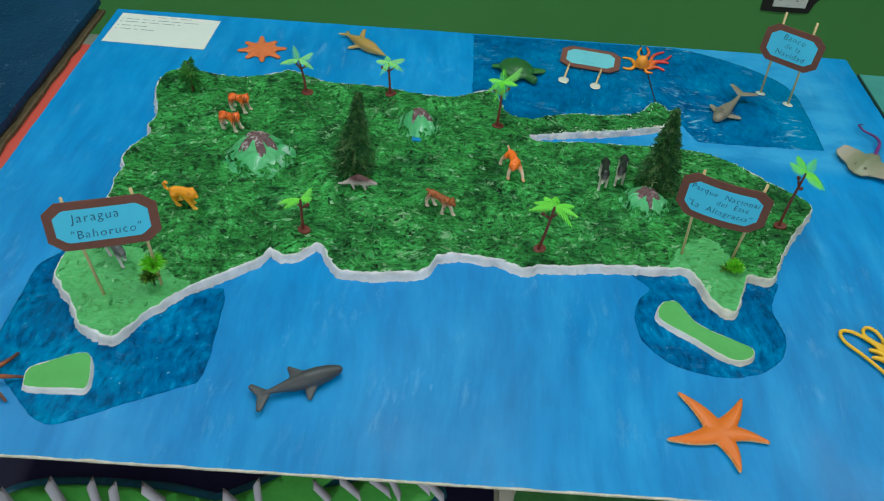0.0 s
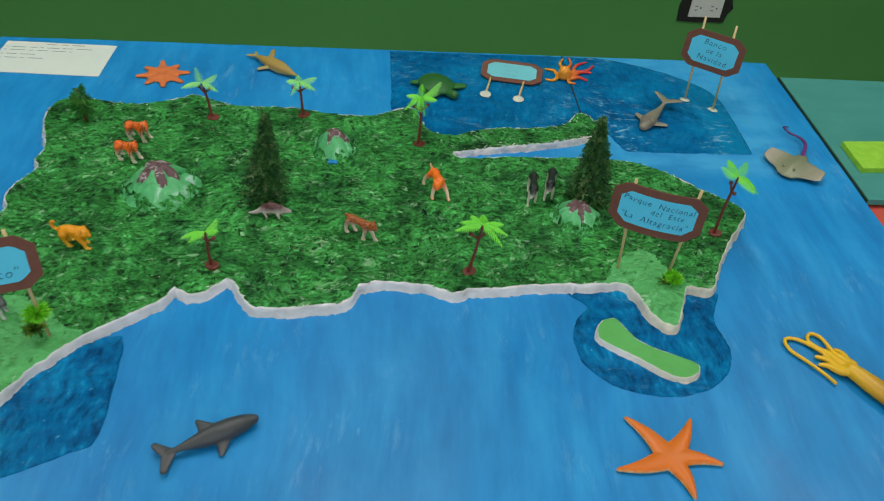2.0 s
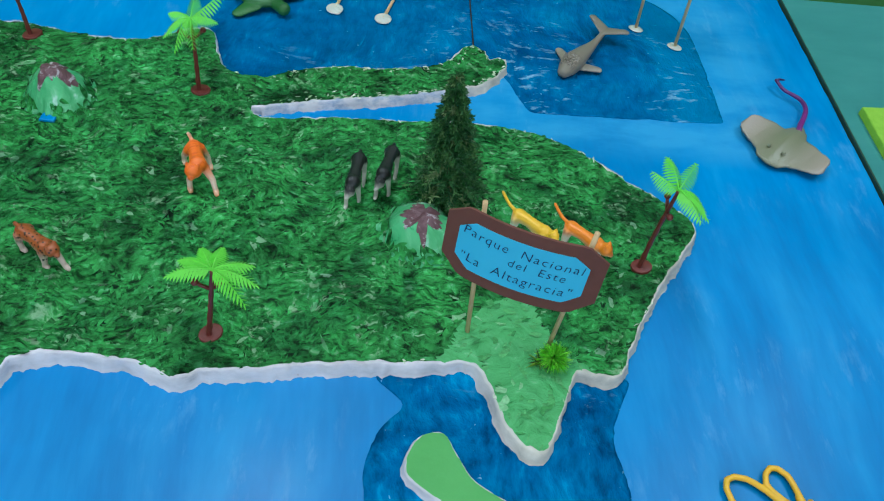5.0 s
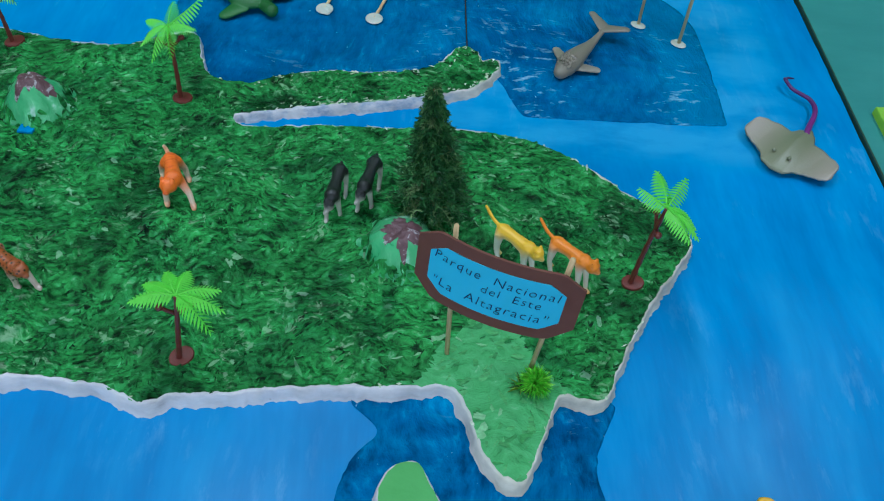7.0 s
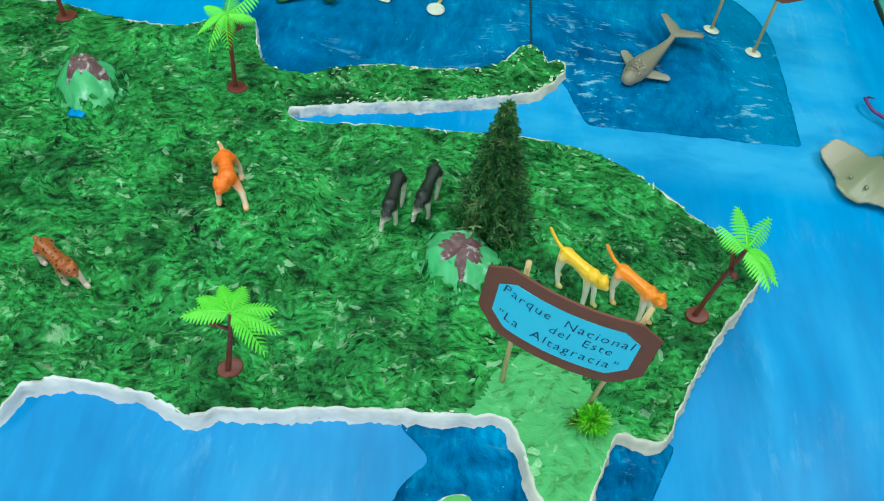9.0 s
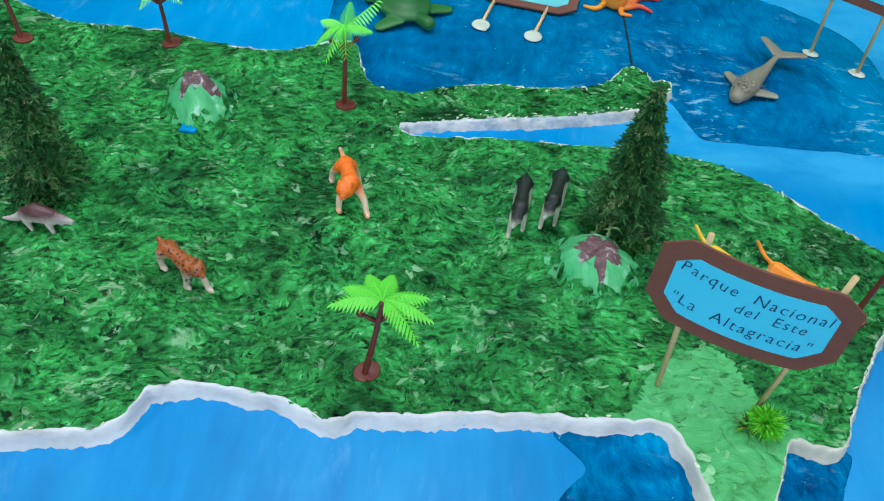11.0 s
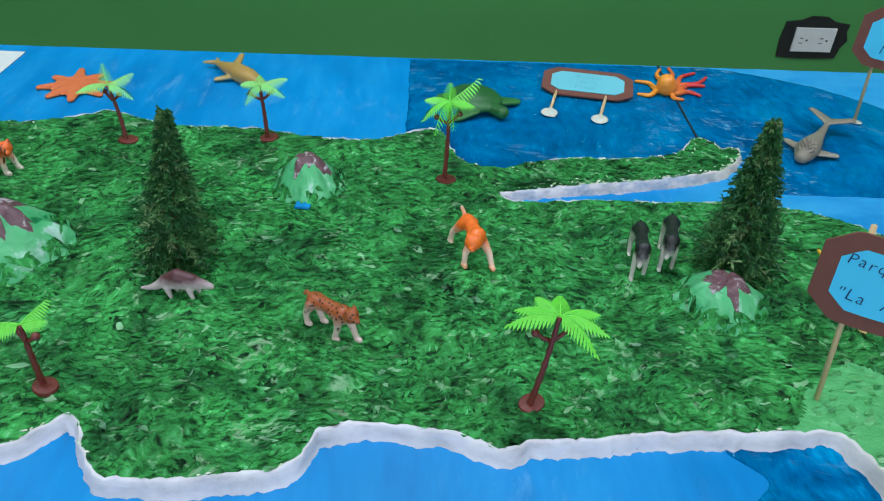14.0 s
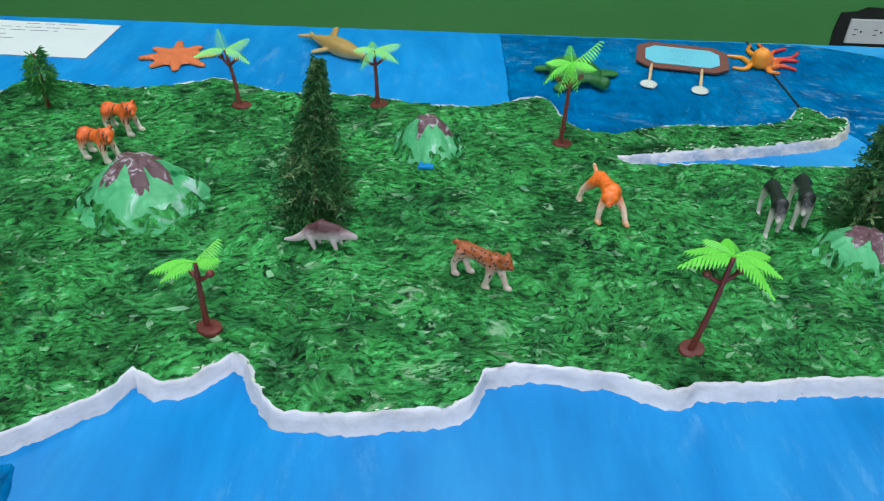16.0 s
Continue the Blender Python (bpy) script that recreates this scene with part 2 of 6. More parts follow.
def dabs(name, stops, seed, scale=(105, 250, 120), relief=0.0045, rough=0.40, warp=0.07, patch=(0.5, 1.3), spec=0.25, cross=38, chips=0.0):
    """Thick poster paint pushed about with a brush: wandering strokes with ridges, patchy tone, creases shaded by
    colour.
    """
    mat, tree, shader = node_material(name, rough, spec)
    v = coords(tree)
    broad = add(tree, "ShaderNodeTexNoise", Scale=9.0 + seed, Detail=2.0)
    small = add(tree, "ShaderNodeTexNoise", Scale=42.0, Detail=2.0)
    for node in (broad, small):
        tree.links.new(v, node.inputs["Vector"])
    p = mixed(tree, warp * 0.25, mixed(tree, warp, v, broad.outputs["Color"], "ADD"), small.outputs["Color"], "ADD")
    layers = []
    for turn, sx, sy in ((seed * 7, 1.0, 1.0), (seed * 7 + cross, 1.25, 1.1)):
        mp = tree.nodes.new("ShaderNodeMapping")
        mp.inputs["Scale"].default_value = (scale[0] * sx, scale[1] * sy, scale[2])
        mp.inputs["Rotation"].default_value = (0, 0, radians(turn))
        tree.links.new(p, mp.inputs[0])
        layers.append(noise_of(tree, mp.outputs[0], 1.0, 4, 0.62))
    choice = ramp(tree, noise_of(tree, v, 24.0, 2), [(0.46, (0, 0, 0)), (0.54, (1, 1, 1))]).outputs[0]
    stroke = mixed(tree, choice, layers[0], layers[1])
    # Tone follows stroke height: valleys painted dark, ridges pale, like relief shading.
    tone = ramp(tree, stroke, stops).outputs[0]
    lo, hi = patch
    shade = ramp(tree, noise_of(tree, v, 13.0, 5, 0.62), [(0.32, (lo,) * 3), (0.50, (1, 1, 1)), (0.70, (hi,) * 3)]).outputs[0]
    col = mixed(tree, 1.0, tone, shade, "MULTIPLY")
    if chips:
        own = tree.nodes.new("ShaderNodeNewGeometry").outputs["Random Per Island"]
        lift = ramp(tree, own, [(0.0, (1 - chips,) * 3), (0.5, (1, 1, 1)), (0.95, (1 + chips * 0.7,) * 3)]).outputs[0]
        col = mixed(tree, 1.0, col, lift, "MULTIPLY")
        bare = ramp(tree, own, [(0.970, (0, 0, 0)), (0.990, (0.62, 0.62, 0.62))]).outputs[0]
        col = mixed(tree, bare, col, (0.30, 0.50, 0.30))
        # Broad dark patches stand in for shadows among the chips.
        shadow_murk = ramp(tree, noise_of(tree, v, 17.0, 3, 0.5, 0.8), [(0.30, (0.42, 0.44, 0.48)), (0.37, (0.58, 0.61, 0.66)), (0.47, (1, 1, 1)), (0.60, (1.12, 1.10, 1.08))]).outputs[0]
        col = mixed(tree, 1.0, col, shadow_murk, "MULTIPLY")
        thin = ramp(tree, noise_of(tree, p, 26.0, 3, 0.6), [(0.54, (0, 0, 0)), (0.63, (1, 1, 1))]).outputs[0]
        dry = ramp(tree, layers[0], [(0.54, (0, 0, 0)), (0.62, (0.66, 0.66, 0.66))]).outputs[0]
        col = mixed(tree, mixed(tree, 1.0, thin, dry, "MULTIPLY"), col, (0.30, 0.47, 0.27))
    tree.links.new(col, shader.inputs["Base Color"])
    fine = noise_of(tree, v, 320.0, 3)
    bump(tree, shader, mixed(tree, 0.18, stroke, fine), 0.85, relief)
    return mat


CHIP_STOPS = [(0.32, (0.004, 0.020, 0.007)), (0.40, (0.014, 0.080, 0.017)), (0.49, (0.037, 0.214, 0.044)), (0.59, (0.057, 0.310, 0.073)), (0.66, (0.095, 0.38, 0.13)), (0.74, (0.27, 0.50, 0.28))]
PALE_STOPS = [(0.27, (0.02, 0.15, 0.03)), (0.35, (0.075, 0.34, 0.095)), (0.5, (0.095, 0.40, 0.125)), (0.65, (0.12, 0.45, 0.155)), (0.78, (0.26, 0.58, 0.30))]
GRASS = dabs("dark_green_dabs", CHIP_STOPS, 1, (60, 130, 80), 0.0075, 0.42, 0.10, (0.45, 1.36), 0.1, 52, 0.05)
GRASS_PALE = dabs("pale_green_dabs", PALE_STOPS, 2, (45, 130, 80), 0.003, 0.45, 0.09, (0.85, 1.1))


def deep_paint():
    """Dark blue coats over turquoise, with loose white strokes where the brush ran dry; ridge shading and glints are in
    the colour.
    """
    mat, tree, shader = node_material("dark_blue_paint", 0.32, 0.05)
    v = coords(tree)
    swirl = add(tree, "ShaderNodeTexNoise", Scale=6.0, Detail=2.0)
    tree.links.new(v, swirl.inputs["Vector"])
    bent = mixed(tree, 0.07, v, swirl.outputs["Color"], "ADD")

    def brushed(scale, turn, detail=5, rough=0.62):
        mp = tree.nodes.new("ShaderNodeMapping")
        mp.inputs["Scale"].default_value, mp.inputs["Rotation"].default_value = scale, (0, 0, radians(turn))
        tree.links.new(bent, mp.inputs[0])
        return noise_of(tree, mp.outputs[0], 1.0, detail, rough)

    coat = ramp(tree, brushed((11, 17, 12), 12, 6, 0.6), [(0.28, (0.0003, 0.052, 0.165)), (0.46, (0.0005, 0.102, 0.275)), (0.58, (0.0010, 0.138, 0.340)), (0.72, (0.002, 0.195, 0.410))]).outputs[0]
    teal = ramp(tree, noise_of(tree, v, 4.5, 4, 0.6), [(0.48, (0, 0, 0)), (0.70, (0.6, 0.6, 0.6))]).outputs[0]
    col = mixed(tree, teal, coat, (0.003, 0.155, 0.345))
    choice = ramp(tree, noise_of(tree, v, 11.0, 2), [(0.46, (0, 0, 0)), (0.54, (1, 1, 1))]).outputs[0]
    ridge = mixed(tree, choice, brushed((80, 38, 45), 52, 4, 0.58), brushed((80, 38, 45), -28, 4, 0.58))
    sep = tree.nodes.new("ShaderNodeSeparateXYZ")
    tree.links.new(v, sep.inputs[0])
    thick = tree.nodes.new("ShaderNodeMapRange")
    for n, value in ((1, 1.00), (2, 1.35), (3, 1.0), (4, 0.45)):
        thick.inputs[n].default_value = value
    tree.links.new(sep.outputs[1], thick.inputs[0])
    # Grooves darkened and ridges brightened: relief shading mixed into the colour.
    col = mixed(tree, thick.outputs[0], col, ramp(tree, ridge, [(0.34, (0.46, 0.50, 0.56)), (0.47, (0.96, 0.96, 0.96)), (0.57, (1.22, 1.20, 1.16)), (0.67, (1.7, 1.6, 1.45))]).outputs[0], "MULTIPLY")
    # Pale blue on the ridge tops paints in their gloss highlights.
    crest_glint = ramp(tree, ridge, [(0.61, (0, 0, 0)), (0.72, (0.36, 0.36, 0.36))]).outputs[0]
    col = mixed(tree, crest_glint, col, (0.03, 0.30, 0.54))
    glaze = tree.nodes.new("ShaderNodeMapRange")
    for n, value in ((1, 0.785), (2, 0.805), (3, 0.0), (4, 0.5)):
        glaze.inputs[n].default_value = value
    split = tree.nodes.new("ShaderNodeSeparateXYZ")
    tree.links.new(bent, split.inputs[0])
    tree.links.new(split.outputs[0], glaze.inputs[0])
    col = mixed(tree, glaze.outputs[0], col, (0.004, 0.215, 0.43))
    where = ramp(tree, noise_of(tree, v, 8.0, 3, 0.6), [(0.50, (0.03, 0.03, 0.03)), (0.62, (1, 1, 1))]).outputs[0]
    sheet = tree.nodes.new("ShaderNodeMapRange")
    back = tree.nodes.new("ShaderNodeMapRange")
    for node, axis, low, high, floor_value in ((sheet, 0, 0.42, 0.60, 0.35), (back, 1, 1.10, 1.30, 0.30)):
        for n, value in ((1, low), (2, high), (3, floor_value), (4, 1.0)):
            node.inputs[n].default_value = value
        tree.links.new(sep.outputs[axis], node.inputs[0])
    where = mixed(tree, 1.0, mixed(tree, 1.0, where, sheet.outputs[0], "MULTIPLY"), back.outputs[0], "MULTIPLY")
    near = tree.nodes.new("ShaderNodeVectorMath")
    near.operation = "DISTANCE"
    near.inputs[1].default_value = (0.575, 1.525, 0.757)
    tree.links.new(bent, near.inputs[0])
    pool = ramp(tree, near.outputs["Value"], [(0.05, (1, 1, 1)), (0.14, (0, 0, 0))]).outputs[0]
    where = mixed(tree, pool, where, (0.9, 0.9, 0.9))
    scrub = ramp(tree, brushed((34, 110, 40), 14, 5, 0.66), [(0.56, (0, 0, 0)), (0.68, (0.66, 0.66, 0.66))]).outputs[0]
    col = mixed(tree, mixed(tree, 1.0, scrub, where, "MULTIPLY"), col, (0.36, 0.62, 0.78))
    smear = ramp(tree, noise_of(tree, v, 34.0, 5, 0.62, 0.6), [(0.60, (0, 0, 0)), (0.70, (0.42, 0.42, 0.42))]).outputs[0]
    col = mixed(tree, mixed(tree, 1.0, smear, where, "MULTIPLY"), col, (0.36, 0.62, 0.78))
    # Scattered pale specks: glints of wet-looking gloss, painted as colour.
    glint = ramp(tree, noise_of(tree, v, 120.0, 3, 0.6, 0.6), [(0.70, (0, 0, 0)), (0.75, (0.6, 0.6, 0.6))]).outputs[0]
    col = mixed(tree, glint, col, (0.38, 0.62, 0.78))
    tree.links.new(col, shader.inputs["Base Color"])
    bump(tree, shader, ridge, 0.9, 0.0060)
    return mat


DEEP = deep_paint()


def sea_material():
    """One light blue coat, brushed from front to back: soft streaks, dry pale strokes, a paler wash by the deep sea."""
    mat, tree, shader = node_material("light_blue_paint", 0.42, 0.28)
    v = coords(tree)
    swirl = add(tree, "ShaderNodeTexNoise", Scale=3.5, Detail=2.0)
    tree.links.new(v, swirl.inputs["Vector"])
    bent = mixed(tree, 0.05, v, swirl.outputs["Color"], "ADD")

    def brushed(scale, turn, detail=4, rough=0.6):
        mp = tree.nodes.new("ShaderNodeMapping")
        mp.inputs["Scale"].default_value, mp.inputs["Rotation"].default_value = scale, (0, 0, radians(turn))
        tree.links.new(bent, mp.inputs[0])
        return noise_of(tree, mp.outputs[0], 1.0, detail, rough)

    coat = ramp(tree, brushed((26, 5, 10), 4), [(0.30, (0.0045, 0.180, 0.480)), (0.50, (0.008, 0.224, 0.557)), (0.70, (0.020, 0.276, 0.620))]).outputs[0]
    cloud = ramp(tree, noise_of(tree, v, 4.0, 4, 0.6), [(0.30, (0.86, 0.88, 0.90)), (0.5, (1, 1, 1)), (0.72, (1.16, 1.13, 1.10))]).outputs[0]
    col = mixed(tree, 1.0, coat, cloud, "MULTIPLY")
    sep = tree.nodes.new("ShaderNodeSeparateXYZ")
    tree.links.new(bent, sep.inputs[0])

    def between_x(socket, low, high):
        node = tree.nodes.new("ShaderNodeMapRange")
        node.interpolation_type = "SMOOTHSTEP"
        node.inputs[1].default_value, node.inputs[2].default_value = low, high
        tree.links.new(socket, node.inputs[0])
        return node.outputs[0]

    wash = mixed(tree, 1.0, mixed(tree, 1.0, between_x(sep.outputs[0], 0.40, 0.55), between_x(sep.outputs[0], 1.03, 0.90), "MULTIPLY"), between_x(sep.outputs[1], 1.32, 1.38), "MULTIPLY")
    wash = mixed(tree, 1.0, wash, ramp(tree, brushed((12, 30, 10), 20), [(0.34, (0.3, 0.3, 0.3)), (0.60, (0.9, 0.9, 0.9))]).outputs[0], "MULTIPLY")
    col = mixed(tree, wash, col, (0.055, 0.345, 0.66))
    where = ramp(tree, noise_of(tree, v, 6.5, 3, 0.6), [(0.47, (0, 0, 0)), (0.66, (1, 1, 1))]).outputs[0]
    for scale, turn, edge, strength in (((60, 17, 30), 3, 0.54, 0.20), ((95, 30, 40), -5, 0.62, 0.26)):
        line = ramp(tree, brushed(scale, turn, 5, 0.64), [(edge, (0, 0, 0)), (edge + 0.16, (strength,) * 3)]).outputs[0]
        col = mixed(tree, mixed(tree, 1.0, line, where, "MULTIPLY"), col, (0.34, 0.60, 0.82))
    tree.links.new(col, shader.inputs["Base Color"])
    bump(tree, shader, brushed((85, 9, 40), 4, 5, 0.6), 0.4, 0.0008)
    rv = ramp(tree, noise_of(tree, v, 9.0, 4), [(0.3, (0.36,) * 3), (0.7, (0.52,) * 3)])
    tree.links.new(rv.outputs[0], shader.inputs["Roughness"])
    return mat


SEA = sea_material()


def flake_paint(name, stops):
    """Small separate pieces, each of its own tone."""
    mat, tree, shader = node_material(name, 0.4, 0.25)
    geo = tree.nodes.new("ShaderNodeNewGeometry")
    col = ramp(tree, geo.outputs["Random Per Island"], stops).outputs[0]
    fine = noise_of(tree, coords(tree, (1, 2.2, 1), 8), 170.0, 4, 0.65)
    shade = ramp(tree, fine, [(0.32, (0.66, 0.66, 0.66)), (0.68, (1.24, 1.24, 1.24))]).outputs[0]
    tree.links.new(mixed(tree, 1.0, col, shade, "MULTIPLY"), shader.inputs["Base Color"])
    return mat


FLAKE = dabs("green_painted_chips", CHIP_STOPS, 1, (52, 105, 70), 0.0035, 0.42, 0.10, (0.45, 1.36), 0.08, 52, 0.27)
FLAKE_PALE = flake_paint("pale_green_paint_flakes", [(0.0, (0.035, 0.20, 0.05)), (0.2, (0.08, 0.33, 0.09)), (0.9, (0.13, 0.44, 0.14)), (1.0, (0.28, 0.55, 0.28))])
RIM_FLAKE = flake_paint("cream_paint_flakes", [(0.0, (0.30, 0.48, 0.22)), (0.4, (0.48, 0.56, 0.38)), (1.0, (0.70, 0.72, 0.62))])
NEEDLE = flake_paint("dark_green_bristle", [(0.0, (0.018, 0.080, 0.024)), (0.55, (0.050, 0.175, 0.046)), (0.9, (0.12, 0.26, 0.075)), (1.0, (0.24, 0.32, 0.14))])
NEEDLE_LIGHT = flake_paint("green_bristle", [(0.0, (0.02, 0.13, 0.03)), (0.55, (0.06, 0.29, 0.05)), (1.0, (0.16, 0.44, 0.09))])
TUFT_DARK = flake_paint("olive_bristle", [(0.0, (0.02, 0.075, 0.012)), (0.5, (0.08, 0.22, 0.03)), (1.0, (0.36, 0.58, 0.06))])
TUFT = flake_paint("lime_bristle", [(0.0, (0.15, 0.58, 0.02)), (0.6, (0.24, 0.76, 0.03)), (1.0, (0.40, 0.86, 0.08))])


def toy(name, back, belly, low, high, rough=0.4, marks=None, mark_colour=(0.01, 0.01, 0.01), mark_scale=(1, 1, 1), feet=None, tail=None):
    """Moulded plastic, sprayed: belly tone below, back tone above; marks: 'stripes' or 'spots'; feet, tail: (colour, where it begins)."""
    mat, tree, shader = node_material(name, rough)
    v = coords(tree)
    sep = tree.nodes.new("ShaderNodeSeparateXYZ")
    tree.links.new(v, sep.inputs[0])
    wob = noise_of(tree, v, 120.0, 2)
    height = tree.nodes.new("ShaderNodeMath")
    height.operation = "MULTIPLY_ADD"
    tree.links.new(wob, height.inputs[0])
    height.inputs[1].default_value = 0.006
    tree.links.new(sep.outputs[2], height.inputs[2])
    reach = tree.nodes.new("ShaderNodeMapRange")
    for n, value in ((1, low + 0.003), (2, high + 0.003)):
        reach.inputs[n].default_value = value
    tree.links.new(height.outputs[0], reach.inputs[0])
    col = mixed(tree, reach.outputs[0], belly, back)
    if marks:
        mv = coords(tree, mark_scale)
        if marks == "spots":
            node = add(tree, "ShaderNodeTexVoronoi", Scale=1.0)
            tree.links.new(mv, node.inputs["Vector"])
            dots = ramp(tree, node.outputs["Distance"], [(0.26, (1, 1, 1)), (0.34, (0, 0, 0))]).outputs[0]
        else:
            dots = ramp(tree, noise_of(tree, mv, 1.0, 2, 0.5, 0.6), [(0.56, (0, 0, 0)), (0.62, (1, 1, 1))]).outputs[0]
        upper = add(tree, "ShaderNodeMapRange", **{"From Min": low * 0.9, "From Max": low * 1.1})
        tree.links.new(height.outputs[0], upper.inputs[0])
        col = mixed(tree, mixed(tree, 1.0, dots, upper.outputs[0], "MULTIPLY"), col, mark_colour)
    for spray, axis in ((feet, 2), (tail, 0)):
        if spray:
            edge = tree.nodes.new("ShaderNodeMapRange")
            edge.inputs[1].default_value, edge.inputs[2].default_value = spray[1], spray[1] - 0.008
            tree.links.new(sep.outputs[axis], edge.inputs[0])
            col = mixed(tree, edge.outputs[0], col, spray[0])
    tree.links.new(col, shader.inputs["Base Color"])
    bump(tree, shader, noise_of(tree, v, 350.0, 3), 0.3, 0.001)
    return mat


# ---- building helpers ----
def finish(name, bm, material, smooth=True):
    mesh = bpy.data.meshes.new(name)
    bm.normal_update()
    bm.to_mesh(mesh)
    bm.free()
    if material:
        mesh.materials.append(material)
    if smooth:
        mesh.polygons.foreach_set("use_smooth", [True] * len(mesh.polygons))
    return new(name, mesh)


def part(name, bm, material, parent, label="", smooth=True):
    ob = finish(name, bm, material, smooth)
    ob.parent = parent
    return tagged(ob, label)


def thing(name, m, label, category, group="", kind=""):
    ob = new(name)
    ob.empty_display_size = 0.02
    ob.matrix_world = m
    return tagged(ob, label, category, group, kind)


def box_bm(x0, y0, z0, x1, y1, z1, bevel=0.0):
    bm = bmesh.new()
    bmesh.ops.create_cube(bm, size=1, matrix=Matrix.LocRotScale(((x0 + x1) / 2, (y0 + y1) / 2, (z0 + z1) / 2), None, (x1 - x0, y1 - y0, z1 - z0)))
    if bevel:
        bmesh.ops.bevel(bm, geom=bm.edges[:], offset=bevel, segments=2, affect="EDGES", profile=0.5)
    return bm


def prism_bm(outline, z0, z1, bevel=0.0):
    """A slab with the given plan outline."""
    bm = bmesh.new()
    face = bm.faces.new([bm.verts.new((x, y, z0)) for x, y in outline])
    bm.normal_update()
    if face.normal.z > 0:
        face.normal_flip()
    got = bmesh.ops.extrude_face_region(bm, geom=[face])
    top = [v for v in got["geom"] if isinstance(v, bmesh.types.BMVert)]
    bmesh.ops.translate(bm, vec=(0, 0, z1 - z0), verts=top)
    bmesh.ops.recalc_face_normals(bm, faces=bm.faces[:])
    if bevel:
        rim = [e for e in bm.edges if all(abs(v.co.z - z1) < 1e-6 for v in e.verts)]
        bmesh.ops.bevel(bm, geom=rim, offset=bevel, segments=2, affect="EDGES", profile=0.5)
    return bm


def smooth_line(points, step, closed=False):
    """Points at even steps along a rounded line through the given ones."""
    pts = [Vector(p) for p in points]
    n, out = len(pts), []
    for i in range(n if closed else n - 1):
        a, b = pts[i], pts[(i + 1) % n]
        p = pts[i - 1] if closed or i else a
        q = pts[(i + 2) % n] if closed or i + 2 < n else b
        parts = max(2, int((b - a).length / step))
        for k in range(parts):
            s = k / parts
            out.append(0.5 * (2 * a + (b - p) * s + (2 * p - 5 * a + 4 * b - q) * s * s + (3 * a - p - 3 * b + q) * s**3))
    if not closed:
        out.append(pts[-1])
    return out


def tube_into(bm, points, radii, sides=8, cap=True):
    """A round bar of changing thickness along the points."""
    pts = [Vector(p) for p in points]
    rings = []
    for i, p in enumerate(pts):
        along = (pts[min(i + 1, len(pts) - 1)] - pts[max(i - 1, 0)]).normalized()
        side = along.orthogonal().normalized() if not i else (side - along * side.dot(along)).normalized()
        other = along.cross(side)
        r = radii[i] if isinstance(radii, (list, tuple)) else radii
        rings.append([bm.verts.new(p + r * (side * math.cos(a) + other * math.sin(a))) for a in (2 * math.pi * k / sides for k in range(sides))])
    for a, b in zip(rings, rings[1:]):
        for k in range(sides):
            bm.faces.new((a[k], a[(k + 1) % sides], b[(k + 1) % sides], b[k]))
    if cap:
        bm.faces.new(rings[0][::-1])
        bm.faces.new(rings[-1])


def tube_bm(points, radii, sides=8):
    bm = bmesh.new()
    tube_into(bm, points, radii, sides)
    return bm


def blob_into(bm, centre, radii, turn=(0, 0, 0)):
    bmesh.ops.create_icosphere(bm, subdivisions=3 if max(radii) > 0.0085 else 2, radius=1, matrix=Matrix.LocRotScale(centre, Euler([radians(a) for a in turn]), radii))


def limb_into(bm, p0, r0, p1, r1):
    blob_into(bm, p0, (r0, r0, r0))
    blob_into(bm, p1, (r1, r1, r1))
    p0, p1 = Vector(p0), Vector(p1)
    tube_into(bm, [p0, p0.lerp(p1, 0.5), p1], [r0, (r0 + r1) / 2, r1], 10)


def chain_into(bm, points, r0, r1):
    n = len(points) - 1
    for i in range(n):
        limb_into(bm, points[i], r0 + (r1 - r0) * i / n, points[i + 1], r0 + (r1 - r0) * (i + 1) / n)


def moulded(name, bm, material, m, label, category, group="", voxel=0.0011, passes=3):
    """A moulded toy: its forms melt into one skin."""
    ob = finish(name, bm, material)
    ob.matrix_world = m
    melt = ob.modifiers.new("melt", "REMESH")
    melt.mode, melt.voxel_size, melt.use_smooth_shade = "VOXEL", voxel, True
    soft = ob.modifiers.new("soft", "SMOOTH")
    soft.factor, soft.iterations = 0.5, passes
    return tagged(ob, label, category, group)


def lettering(text, size, material, parent, at, shear=0.15, bend=None, turn=0.0):
    """Hand lettering as flat ink on an upright panel (x right, z up, facing -y)."""
    curve = bpy.data.curves.new("lettering", "FONT")
    curve.body, curve.size, curve.align_x, curve.align_y = text, size, "CENTER", "CENTER"
    curve.shear, curve.offset, curve.space_character, curve.resolution_u = shear, -0.011 * size, 1.16, 2
    temp = bpy.data.objects.new("lettering_curve", curve)
    mesh = bpy.data.meshes.new_from_object(temp)
    bpy.data.objects.remove(temp)
    c, s = math.cos(radians(turn)), math.sin(radians(turn))
    for n, v in enumerate(mesh.vertices):
        x, z = v.co.x * c - v.co.y * s + at[0], v.co.x * s + v.co.y * c + at[2]
        z += 0.0012 * noise.noise((x * 120, z * 40, 3.0))
        v.co = (x, at[1] + (bend(x) if bend else 0), z)
    mesh.materials.append(material)
    ob = new("lettering", mesh)
    ob.parent = parent
    return ob


# ---- the room ----
def slab(name, x0, y0, z0, x1, y1, z1, material, label, category):
    ob = finish(name, box_bm(x0, y0, z0, x1, y1, z1), material, False)
    return tagged(ob, label, category, kind="structure")


